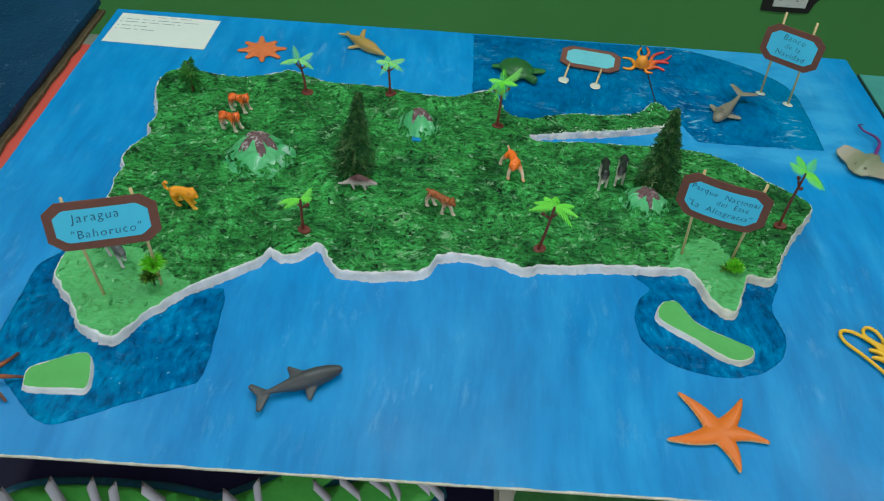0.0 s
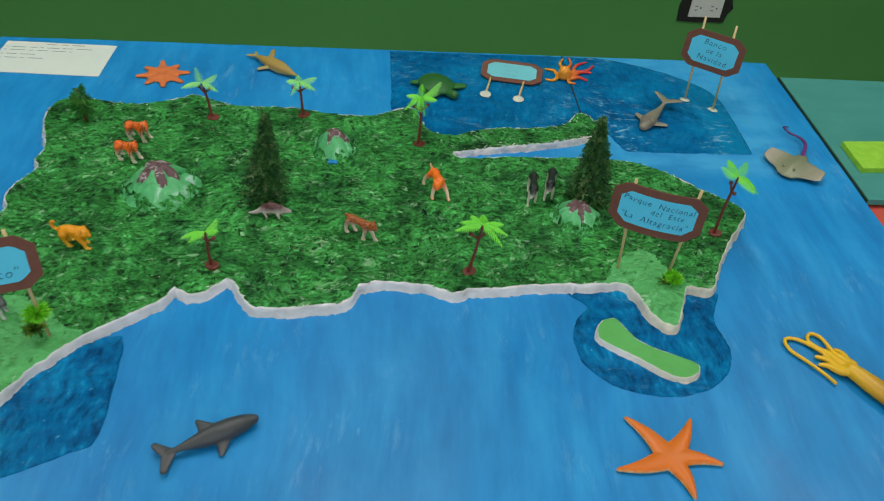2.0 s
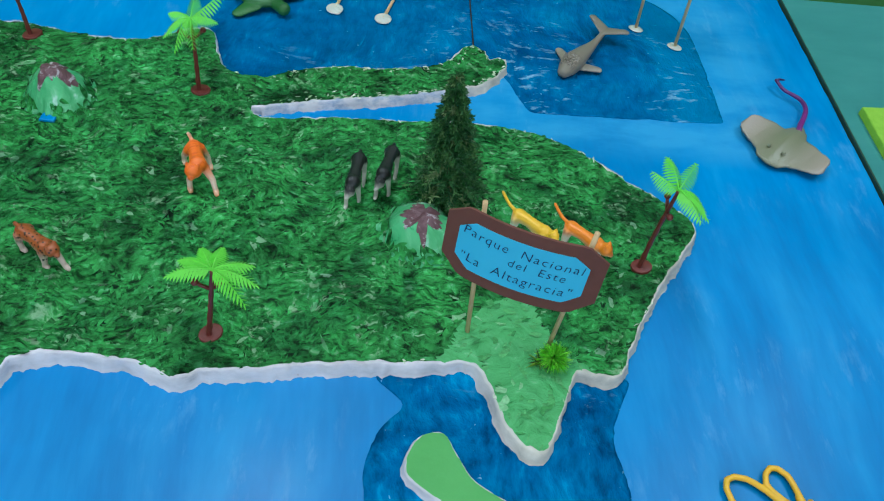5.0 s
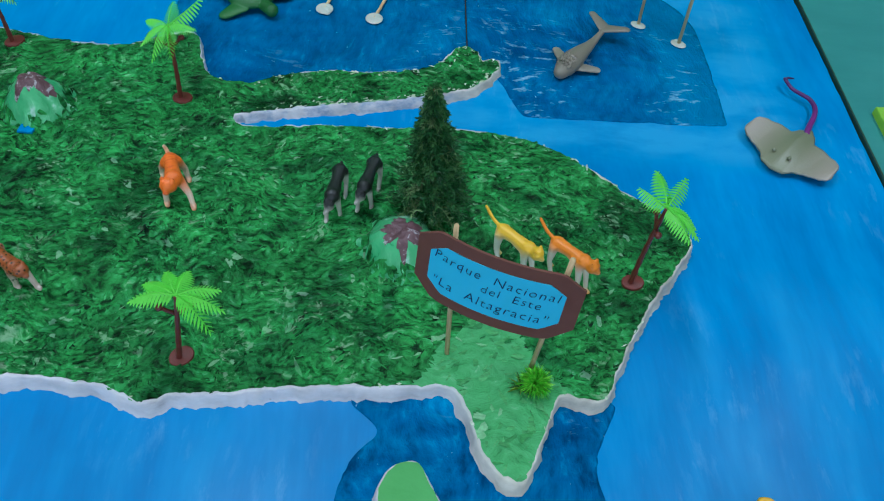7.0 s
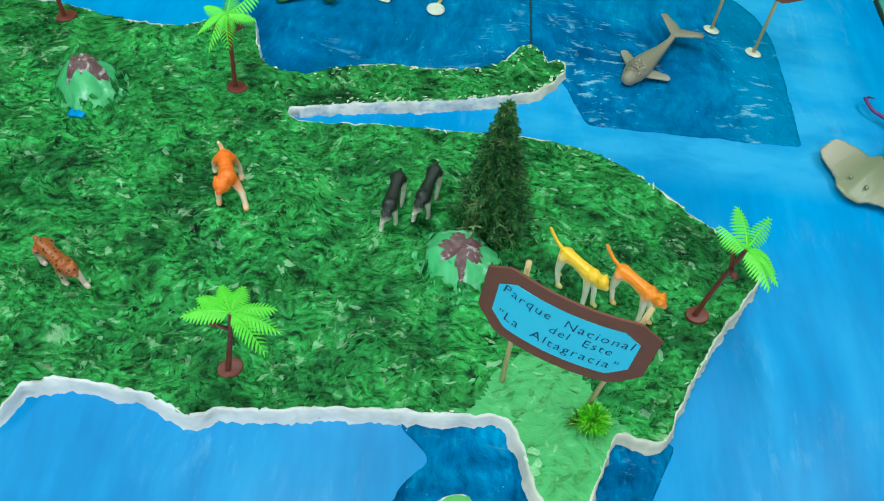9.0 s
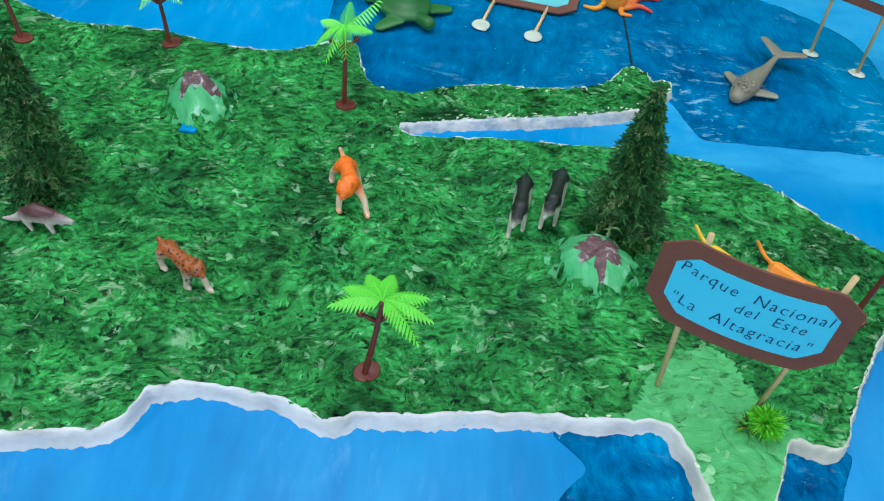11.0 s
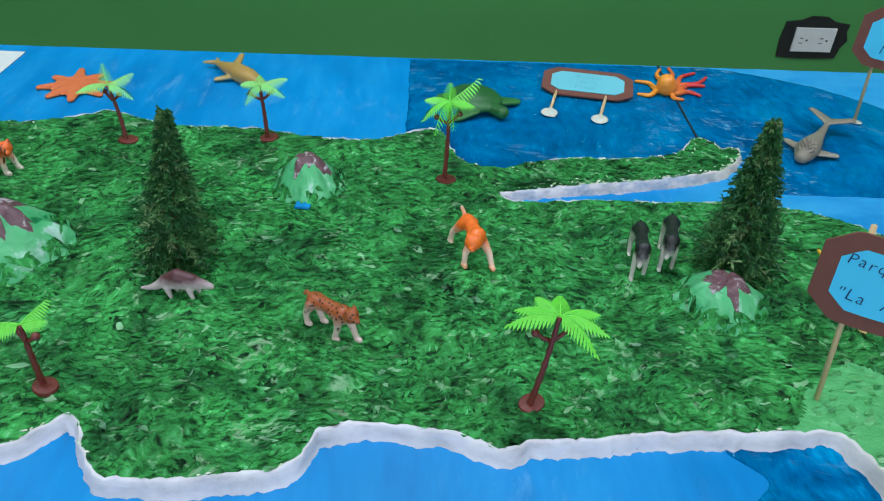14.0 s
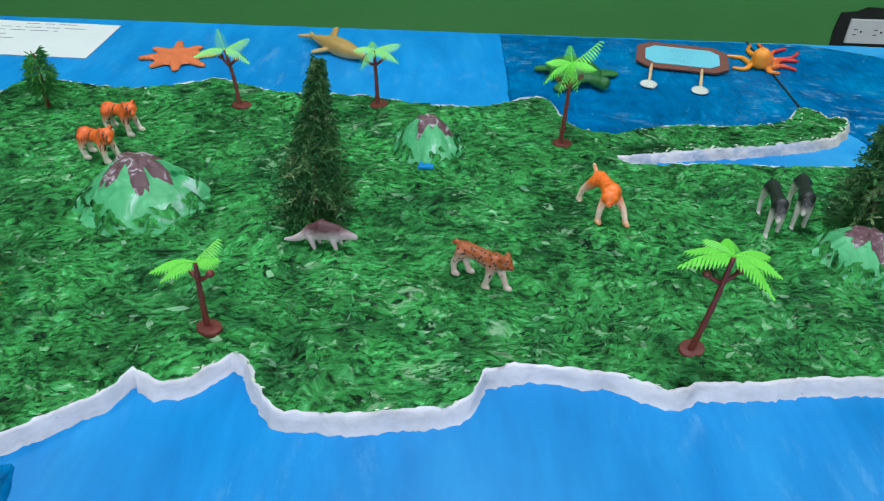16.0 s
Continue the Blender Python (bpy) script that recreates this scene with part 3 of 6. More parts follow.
slab("floor", -4.2, -3.2, -0.1, 5.2, 3.1, 0, FLOOR, "plain grey cement floor of the classroom", "floor")
slab("ceiling", -4.2, -3.2, 2.80, 5.2, 3.1, 2.9, CEILING, "plain white painted ceiling", "ceiling")
slab("wall_north", -4.2, 2.935, 0, 5.2, 3.10, 2.80, WALL, "plain green painted wall behind the tables", "wall")
slab("wall_west", -4.2, -3.0, 0, -4.05, 2.935, 2.80, WALL, "plain green painted side wall", "wall")
slab("wall_east", 5.05, -3.0, 0, 5.2, 2.935, 2.80, WALL, "plain green painted side wall", "wall")
# south wall with two window openings
south = bmesh.new()
for x0, x1, z0, z1 in ((-4.2, 5.2, 0, 1.05), (-4.2, 5.2, 2.25, 2.80), (-4.2, -2.5, 1.05, 2.25), (-0.7, 0.3, 1.05, 2.25), (2.1, 5.2, 1.05, 2.25)):
    bmesh.ops.create_cube(south, size=1, matrix=Matrix.LocRotScale(((x0 + x1) / 2, -3.1, (z0 + z1) / 2), None, (x1 - x0, 0.2, z1 - z0)))
tagged(finish("wall_south", south, WALL, False), "plain green painted wall with two window openings", "wall", kind="structure")


# ---- the wall socket ----
def wall_socket(m):
    s = thing("wall_socket", m, "white socket plate on a rough black surround", "socket")
    ragged = [(-0.100, -0.058), (-0.03, -0.062), (0.05, -0.060), (0.088, -0.058), (0.097, -0.02), (0.112, 0.0), (0.100, 0.03), (0.104, 0.052), (0.06, 0.058), (0.03, 0.074), (-0.02, 0.076), (-0.05, 0.062), (-0.097, 0.056), (-0.104, 0.0)]
    for name, bm, mat in (("surround", prism_bm(ragged, 0, 0.006), BLACK), ("plate", prism_bm([(-0.062, -0.037), (0.066, -0.037), (0.066, 0.040), (-0.062, 0.040)], 0.004, 0.013, 0.002), WHITE)):
        part(name, bm, mat, s, smooth=False)
    screw = bmesh.new()
    blob_into(screw, (0.0575, 0.002, 0.0132), (0.0026, 0.0026, 0.0012))
    part("screw", screw, GLUE, s, "small pale screw head")
    for cx in (-0.034, 0.030):
        for dx, dz, w, h in ((-0.006, 0.008, 0.011, 0.0028), (-0.006, -0.008, 0.011, 0.0028), (0.012, 0.001, 0.006, 0.006)):
            part("slot", box_bm(cx + dx - w / 2, dz - h / 2, 0.0125, cx + dx + w / 2, dz + h / 2, 0.0136), PLATE_HOLE, s, smooth=False)


wall_socket(pose(1.331, 2.935, 0.370, 90, 0, 0))


# ---- tables ----
def red_table(x0, y0, x1, y1):
    t = thing("red_table", pose((x0 + x1) / 2, (y0 + y1) / 2, 0), "red moulded plastic table under the painted boards", "table", "red tables")
    hx, hy = (x1 - x0) / 2, (y1 - y0) / 2
    corner = 0.05
    outline = []
    for cx, cy, a0 in ((hx - corner, hy - corner, 0), (-hx + corner, hy - corner, 90), (-hx + corner, -hy + corner, 180), (hx - corner, -hy + corner, 270)):
        outline += [(cx + corner * math.cos(radians(a0 + a)), cy + corner * math.sin(radians(a0 + a))) for a in (0, 30, 60, 90)]
    part("tabletop", prism_bm(outline, 0.700, 0.736, 0.004), RED, t, smooth=False)
    for sx in (-1, 1):
        for sy in (-1, 1):
            part("leg", tube_bm([(sx * (hx - 0.12), sy * (hy - 0.12), 0), (sx * (hx - 0.12), sy * (hy - 0.12), 0.701)], [0.022, 0.026], 12), RED, t)


red_table(-1.95, 0.92, -0.35, 1.635)
red_table(-0.30, 0.92, 0.80, 1.64)
red_table(0.85, 0.92, 2.30, 1.60)

# ---- the painted board that carries the island ----
BX0, BX1, BY0, BY1, TOP = -0.790, 1.010, 0.561, 1.780, 0.750
board = thing("relief_map_board", pose(0, 0, 0), "large card board painted light blue as sea", "map board")
rim = []
for (ax, ay), (bx, by) in (((BX0, BY0), (BX1, BY0 + 0.004)), ((BX1, BY0 + 0.004), (BX1, BY1)), ((BX1, BY1), (BX0, BY1 + 0.004)), ((BX0, BY1 + 0.004), (BX0, BY0))):
    for k in range(60):
        s = k / 60
        x, y = ax + (bx - ax) * s, ay + (by - ay) * s
        rim.append((x + 0.0016 * noise.noise((x * 30, y * 30, 1)), y + 0.0016 * noise.noise((x * 30, y * 30, 7))))
part("panel", prism_bm(rim, 0.7445, TOP), SEA, board, smooth=False)
board.children[0].data.materials.append(CARD_EDGE)
for poly in board.children[0].data.polygons:
    poly.material_index = 0 if poly.normal.z > 0.5 else 1
part("backing", box_bm(BX0 + 0.006, BY0 + 0.008, 0.7365, BX1 - 0.006, BY1 - 0.006, 0.7446), BROWN_CARD, board, "dark brown card backing", False)
# ragged unpainted lip along the front edge
lip = bmesh.new()
rows = []
for k in range(420):
    x = BX0 + 0.004 + k * (BX1 - BX0 - 0.008) / 419
    y = BY0 + 0.004 * k / 419
    w = 0.0010 + 0.0016 * noise.noise((x * 26, 0, 5)) + 0.0010 * noise.noise((x * 110, 0, 2))
    h = 0.0004 + 0.0003 * noise.noise((x * 60, 3, 5))
    rows.append([lip.verts.new(c) for c in ((x, y - 0.0012, TOP - 0.003), (x, y - 0.0014 + 0.001 * noise.noise((x * 90, 1, 1)), TOP + h), (x, y + max(0.0004, w), TOP + h), (x, y + max(0.0006, w) + 0.0004, TOP - 0.001))])
for r, q in zip(rows, rows[1:]):
    for k in range(3):
        lip.faces.new((r[k], q[k], q[k + 1], r[k + 1]))
part("torn_edge", lip, CARD_EDGE, board, "torn white card edge with bare patches", False)


def inside(x, y, outline):
    hit = False
    for (ax, ay), (bx, by) in zip(outline, outline[1:] + outline[:1]):
        if (ay > y) != (by > y) and x < (bx - ax) * (y - ay) / (by - ay) + ax:
            hit = not hit
    return hit


def filled(outline, spacing, height, rng, jitter=0.35, inset=0.6):
    """A fine net over the inside of an outline, its heights from height(x, y): verts and faces."""
    from mathutils import geometry
    xs, ys = [p[0] for p in outline], [p[1] for p in outline]
    verts = [Vector((x, y)) for x, y in outline]
    edges = [(i, (i + 1) % len(outline)) for i in range(len(outline))]
    row, y = 0, min(ys)
    while y < max(ys):
        x = min(xs) + (row % 2) * spacing / 2
        while x < max(xs):
            px, py = x + rng.uniform(-jitter, jitter) * spacing, y + rng.uniform(-jitter, jitter) * spacing
            if inside(px, py, outline):
                verts.append(Vector((px, py)))
            x += spacing
        y += spacing * 0.87
        row += 1
    flat, _, faces, *_ = geometry.delaunay_2d_cdt(verts, edges, [], 1, 1e-6)
    return [(v.x, v.y, height(v.x, v.y)) for v in flat], [tuple(f) for f in faces]


def net_object(name, verts, faces, materials, parent, label="", pick=None):
    mesh = bpy.data.meshes.new(name)
    mesh.from_pydata(verts, [], faces)
    mesh.update()
    if sum(p.normal.z for p in mesh.polygons) < 0:
        mesh.flip_normals()
    for mat in materials:
        mesh.materials.append(mat)
    mesh.polygons.foreach_set("use_smooth", [True] * len(mesh.polygons))
    if pick:
        mesh.polygons.foreach_set("material_index", [pick(*p.center[:2]) for p in mesh.polygons])
    ob = new(name, mesh)
    ob.parent = parent
    return tagged(ob, label)


def deep_patch(corners, seed):
    """A bank of thick dark paint on the sea, with a soft wandering rim."""
    line = smooth_line(corners, 0.005, True)
    rim_line = [(p.x + 0.0022 * noise.noise((p.x * 40, p.y * 40, seed)) + 0.0010 * noise.noise((p.x * 170, p.y * 170, seed)), p.y + 0.0022 * noise.noise((p.x * 40, p.y * 40, seed + 9)) + 0.0010 * noise.noise((p.x * 170, p.y * 170, seed + 5))) for p in line]
    rng = random.Random(seed)

    def height(x, y):
        return TOP + 0.0008 + 0.0003 * noise.noise((x * 60, y * 100, seed)) + 0.0002 * noise.noise((x * 200, y * 200, seed))

    verts, faces = filled(rim_line, 0.007, height, rng)
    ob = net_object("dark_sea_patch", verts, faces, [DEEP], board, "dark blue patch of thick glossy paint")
    rounded = ob.modifiers.new("thick", "SOLIDIFY")
    rounded.thickness, rounded.offset = 0.0012, -1


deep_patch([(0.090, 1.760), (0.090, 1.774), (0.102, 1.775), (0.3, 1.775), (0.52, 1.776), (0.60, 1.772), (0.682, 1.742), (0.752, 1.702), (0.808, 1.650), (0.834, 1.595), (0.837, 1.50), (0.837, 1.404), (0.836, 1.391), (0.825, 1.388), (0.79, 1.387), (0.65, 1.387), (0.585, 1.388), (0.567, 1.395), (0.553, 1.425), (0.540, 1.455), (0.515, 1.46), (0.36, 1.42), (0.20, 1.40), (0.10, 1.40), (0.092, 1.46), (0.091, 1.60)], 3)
deep_patch([(-0.575, 0.955), (-0.600, 0.936), (-0.617, 0.915), (-0.621, 0.895), (-0.620, 0.83), (-0.618, 0.745), (-0.613, 0.728), (-0.590, 0.697), (-0.530, 0.640), (-0.505, 0.620), (-0.480, 0.612), (-0.455, 0.620), (-0.402, 0.648), (-0.315, 0.690), (-0.299, 0.699), (-0.293, 0.716), (-0.293, 0.757), (-0.297, 0.85), (-0.302, 0.873), (-0.32, 0.885), (-0.42, 0.85), (-0.5, 0.9)], 5)
deep_patch([(0.378, 0.985), (0.403, 0.952), (0.380, 0.920), (0.368, 0.883), (0.374, 0.839), (0.398, 0.806), (0.429, 0.786), (0.476, 0.774), (0.526, 0.777), (0.563, 0.792), (0.595, 0.821), (0.612, 0.865), (0.604, 0.916), (0.617, 0.955), (0.628, 0.985), (0.57, 0.99), (0.52, 0.95), (0.46, 1.0)], 7)
part("seam", box_bm(0.4985, 1.50, TOP + 0.001, 0.5003, 1.778, TOP + 0.0032), PLATE_HOLE, board, "dark joint between two sheets of card", False)

# ---- the island ----
SOUTH_WEST = [(-0.572, 1.00), (-0.576, 0.94), (-0.580, 0.905), (-0.576, 0.880), (-0.555, 0.856), (-0.519, 0.813), (-0.502, 0.785), (-0.470, 0.769), (-0.442, 0.760), (-0.424, 0.785), (-0.406, 0.815), (-0.372, 0.857), (-0.335, 0.889), (-0.300, 0.915), (-0.273, 0.936), (-0.256, 0.950), (-0.251, 0.968), (-0.241, 0.972), (-0.226, 0.962), (-0.212, 0.960), (-0.194, 0.969), (-0.178, 0.986), (-0.166, 0.993)]
SOUTH = [(-0.155, 0.983), (-0.144, 0.960), (-0.130, 0.941), (-0.116, 0.932), (-0.066, 0.932), (-0.010, 0.938), (0.017, 0.945), (0.031, 0.961), (0.038, 0.979), (0.060, 0.989), (0.082, 0.991), (0.114, 0.988), (0.143, 0.984), (0.166, 0.976), (0.186, 0.968), (0.200, 0.969), (0.218, 0.977), (0.262, 0.979), (0.295, 0.984), (0.360, 0.989), (0.434, 0.990), (0.470, 0.992)]
EAST = [(0.485, 0.968), (0.496, 0.935), (0.508, 0.914), (0.523, 0.902), (0.537, 0.904), (0.558, 0.950), (0.574, 0.985), (0.592, 0.982), (0.611, 0.980), (0.623, 0.990), (0.640, 1.025), (0.684, 1.099), (0.739, 1.178), (0.709, 1.224), (0.672, 1.256), (0.633, 1.290), (0.592, 1.318), (0.549, 1.337), (0.504, 1.343), (0.444, 1.345), (0.369, 1.342), (0.296, 1.337), (0.240, 1.333), (0.219, 1.336)]
SPIT = [(0.212, 1.345), (0.216, 1.358), (0.264, 1.370), (0.331, 1.382), (0.399, 1.395), (0.462, 1.412), (0.502, 1.427), (0.526, 1.450), (0.542, 1.474), (0.535, 1.490), (0.518, 1.484), (0.514, 1.501), (0.500, 1.512), (0.483, 1.506), (0.461, 1.476), (0.432, 1.457), (0.368, 1.447), (0.320, 1.448), (0.259, 1.433), (0.215, 1.416), (0.175, 1.419), (0.157, 1.446), (0.141, 1.498)]
NORTH = [(0.119, 1.504), (0.083, 1.488), (0.054, 1.474), (0.008, 1.474), (-0.039, 1.480), (-0.085, 1.490), (-0.155, 1.497), (-0.219, 1.495), (-0.274, 1.516), (-0.317, 1.536), (-0.352, 1.514), (-0.394, 1.496), (-0.439, 1.493), (-0.493, 1.503), (-0.540, 1.508), (-0.572, 1.500), (-0.585, 1.468), (-0.579, 1.417), (-0.563, 1.373), (-0.551, 1.330), (-0.558, 1.300), (-0.545, 1.275), (-0.555, 1.248), (-0.570, 1.213), (-0.572, 1.188), (-0.561, 1.162), (-0.565, 1.134), (-0.559, 1.091), (-0.566, 1.040)]
COAST = [(p.x + 0.0024 * noise.noise((p.x * 70, p.y * 70, 2)) + 0.0014 * noise.noise((p.x * 210, p.y * 210, 2)), p.y + 0.0024 * noise.noise((p.x * 70, p.y * 70, 8)) + 0.0014 * noise.noise((p.x * 210, p.y * 210, 8))) for p in smooth_line(SOUTH_WEST + SOUTH + EAST + SPIT + NORTH, 0.0036, True)]
PALE_WEST = [(-0.62, 0.93), (-0.52, 0.945), (-0.455, 0.950), (-0.41, 0.915), (-0.365, 0.880), (-0.34, 0.86), (-0.44, 0.70), (-0.62, 0.80)]
PALE_EAST = [(0.430, 0.985), (0.440, 1.008), (0.462, 1.038), (0.489, 1.061), (0.511, 1.069), (0.538, 1.062), (0.551, 1.032), (0.566, 1.009), (0.580, 0.985), (0.57, 0.94), (0.53, 0.88), (0.48, 0.92), (0.47, 0.98)]


def pale_zone(x, y):
    wx, wy = x + 0.012 * noise.noise((x * 35, y * 35, 4)), y + 0.012 * noise.noise((x * 35, y * 35, 5))
    return int(inside(wx, wy, PALE_WEST) or inside(wx, wy, PALE_EAST))


def land_height(x, y):
    spit = 0.0045 * max(0.0, min(1.0, (x - 0.17) / 0.06)) * max(0.0, min(1.0, (y - 1.335) / 0.02))
    return 0.7655 - spit + 0.0028 * noise.noise((x * 14, y * 14, 1)) + 0.0018 * noise.noise((x * 70, y * 100, 2)) + 0.0012 * noise.noise((x * 150, y * 220, 3))


def outward(outline):
    """The outward normal at each point of a line that runs anticlockwise."""
    n = len(outline)
    normals = []
    for i in range(n):
        (ax, ay), (bx, by) = outline[i - 3], outline[(i + 3) % n]
        d = math.hypot(bx - ax, by - ay) or 1
        normals.append(((by - ay) / d, -(bx - ax) / d))
    return normals


def shore_bm(outline, top, foot, reach, seed):
    """The white painted bank that falls from the land's rim to the sea."""
    bm = bmesh.new()
    rings = []
    for (x, y), (nx, ny) in zip(outline, outward(outline)):
        wide = reach * (0.75 - 0.45 * ny - 0.30 * max(0.0, nx)) * (1 + 0.48 * noise.noise((x * 45, y * 45, seed)) + 0.44 * noise.noise((x * 150, y * 150, seed)) + 0.30 * noise.noise((x * 420, y * 420, seed)))
        lump = 0.0012 * noise.noise((x * 90, y * 90, seed + 3)) + 0.0010 * noise.noise((x * 260, y * 260, seed + 3))
        zt = top(x, y) - max(0.0, ny) * (0.0007 + 0.0020 * noise.noise((x * 22, y * 22, seed + 6)))
        rings.append([bm.verts.new((x + nx * o, y + ny * o, z)) for o, z in ((-0.004, zt - 0.003), (0.0, zt + 0.0008 + lump), (wide * 0.35, zt - 0.0018 + lump), (wide * 0.75 + lump, foot + (zt - foot) * 0.45), (wide + lump, foot + 0.001), (wide + 0.002, foot - 0.001))])
    for a, b in zip(rings, rings[1:] + rings[:1]):
        for k in range(5):
            bm.faces.new((a[k], a[k + 1], b[k + 1], b[k]))
    bmesh.ops.recalc_face_normals(bm, faces=bm.faces[:])
    if sum(f.normal.z for f in bm.faces) < 0:
        bmesh.ops.reverse_faces(bm, faces=bm.faces[:])
    return bm


island = thing("relief_island", pose(0, 0, 0), "raised foam island painted in green dabs with white shores", "relief island")
verts, faces = filled(COAST, 0.0048, land_height, random.Random(11))
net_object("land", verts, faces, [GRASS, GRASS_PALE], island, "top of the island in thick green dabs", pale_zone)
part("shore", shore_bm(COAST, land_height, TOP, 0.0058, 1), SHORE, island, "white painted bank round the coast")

FLAKES = 21000


def dab_into(verts, faces, rng, x, y, a, long, wide, height, lift, roll_z, curl):
    """One torn, angular chip of painted paper lying on height(x, y)."""
    base, n = len(verts), rng.choice((6, 7, 8))
    c, s = math.cos(a), math.sin(a)
    verts.append((x, y, height(x, y) + 0.0005 + lift * 0.5))
    for k in range(n):
        t = 2 * math.pi * (k + rng.uniform(-0.32, 0.32)) / n
        r = rng.uniform(0.45, 1.30)
        u, w = math.cos(t) * r, math.sin(t) * r
        px, py = x + long * u * c - wide * w * s, y + long * u * s + wide * w * c
        verts.append((px, py, height(px, py) + 0.0003 + lift * (0.5 + 0.5 * u) + roll_z * w + curl * u * u))
    for k in range(n):
        faces.append((base, base + 1 + k, base + 1 + (k + 1) % n))


def flake_cloud(name, outline, count, material, want, seed, parent):
    """Torn painted chips, far too many to count."""
    rng = random.Random(seed)
    xs, ys = [p[0] for p in outline], [p[1] for p in outline]
    verts, faces = [], []
    made = 0
    while made < count:
        x, y = rng.uniform(min(xs), max(xs)), rng.uniform(min(ys), max(ys))
        if not inside(x, y, outline) or pale_zone(x, y) != want:
            continue
        a = radians(150 * noise.noise((x * 8, y * 8, 6)) + 110 * noise.noise((x * 30, y * 30, 2)) + rng.gauss(0, 30))
        if want == 0 and rng.random() < 1.6 * (noise.noise((x * 16, y * 16, 31)) - 0.02):
            continue
        size = rng.random()
        if size < 0.36:
            long, wide = rng.uniform(0.0045, 0.0100), rng.uniform(0.0022, 0.0046)
        elif size < 0.7:
            long, wide = rng.uniform(0.0030, 0.0068), rng.uniform(0.0012, 0.0027)
        else:
            long, wide = rng.uniform(0.0020, 0.0060), rng.uniform(0.0004, 0.0010)
        ux, uy = math.cos(a), math.sin(a)
        if not all(inside(x + ux * s * long, y + uy * s * long, COAST) for s in (-0.9, 0.9)):
            continue
        dab_into(verts, faces, rng, x, y, a, long, wide, land_height, rng.random() ** 1.6 * 0.0019, rng.uniform(-0.0007, 0.0007), rng.uniform(-0.0004, 0.0006))
        made += 1
    ob = net_object(name, verts, faces, [material], parent, "loose torn chips under green paint")
    return tagged(ob, kind="stuff")


flake_cloud("paint_dab_layer", COAST, FLAKES, FLAKE, 0, 21, island)
flake_cloud("pale_dab_layer", [(-0.6, 0.75), (0.6, 0.75), (0.6, 1.08), (-0.6, 1.08)], 300, FLAKE_PALE, 1, 22, island)
# white paint that ran over the rim of the land
rng = random.Random(23)
verts, faces = [], []
normals = outward(COAST)
while len(verts) < 8 * 250:
    i = rng.randrange(len(COAST))
    (x, y), (nx, ny) = COAST[i], normals[i]
    spit = x > 0.22 and y > 1.36
    if rng.random() > (0.95 if spit else 0.14 + 0.10 * ny):
        continue
    depth = rng.uniform(0.0, 0.016 if spit else 0.006) * rng.random()
    px, py = x - nx * depth, y - ny * depth
    if inside(px, py, COAST):
        dab_into(verts, faces, rng, px, py, math.atan2(nx, -ny) + rng.gauss(0, 0.5), rng.uniform(0.0015, 0.0045), rng.uniform(0.0006, 0.0020), land_height, 0.0008, rng.uniform(-0.0006, 0.0006), 0.0)
tagged(net_object("white_dab_layer", verts, faces, [RIM_FLAKE], island, "cream paint splashed over the rim"), kind="stuff")


def islet(outline, label, seed):
    line = [(p.x, p.y) for p in smooth_line(outline, 0.005, True)]
    if sum(a[0] * b[1] - a[1] * b[0] for a, b in zip(line, line[1:] + line[:1])) < 0:
        line.reverse()
    th = thing("islet", pose(0, 0, 0), label, "islet", "islets")

    def top(x, y):
        return 0.7585 + 0.0009 * noise.noise((x * 60, y * 60, seed))

    verts, faces = filled(line, 0.006, top, random.Random(seed))
    net_object("land", verts, faces, [ISLET_GREEN], th)
    part("shore", shore_bm(line, top, TOP + 0.001, 0.0035, seed), SHORE, th, "white painted bank")


islet([(0.409, 0.900), (0.421, 0.916), (0.441, 0.918), (0.453, 0.897), (0.469, 0.872), (0.505, 0.850), (0.538, 0.834), (0.548, 0.822), (0.539, 0.808), (0.515, 0.802), (0.490, 0.814), (0.453, 0.843), (0.420, 0.866), (0.406, 0.881)], "long bent green foam islet with white edge", 31)
islet([(-0.540, 0.674), (-0.542, 0.697), (-0.521, 0.712), (-0.478, 0.732), (-0.461, 0.722), (-0.449, 0.674), (-0.472, 0.668), (-0.530, 0.666)], "small wedge-shaped green foam islet with white edge", 33)


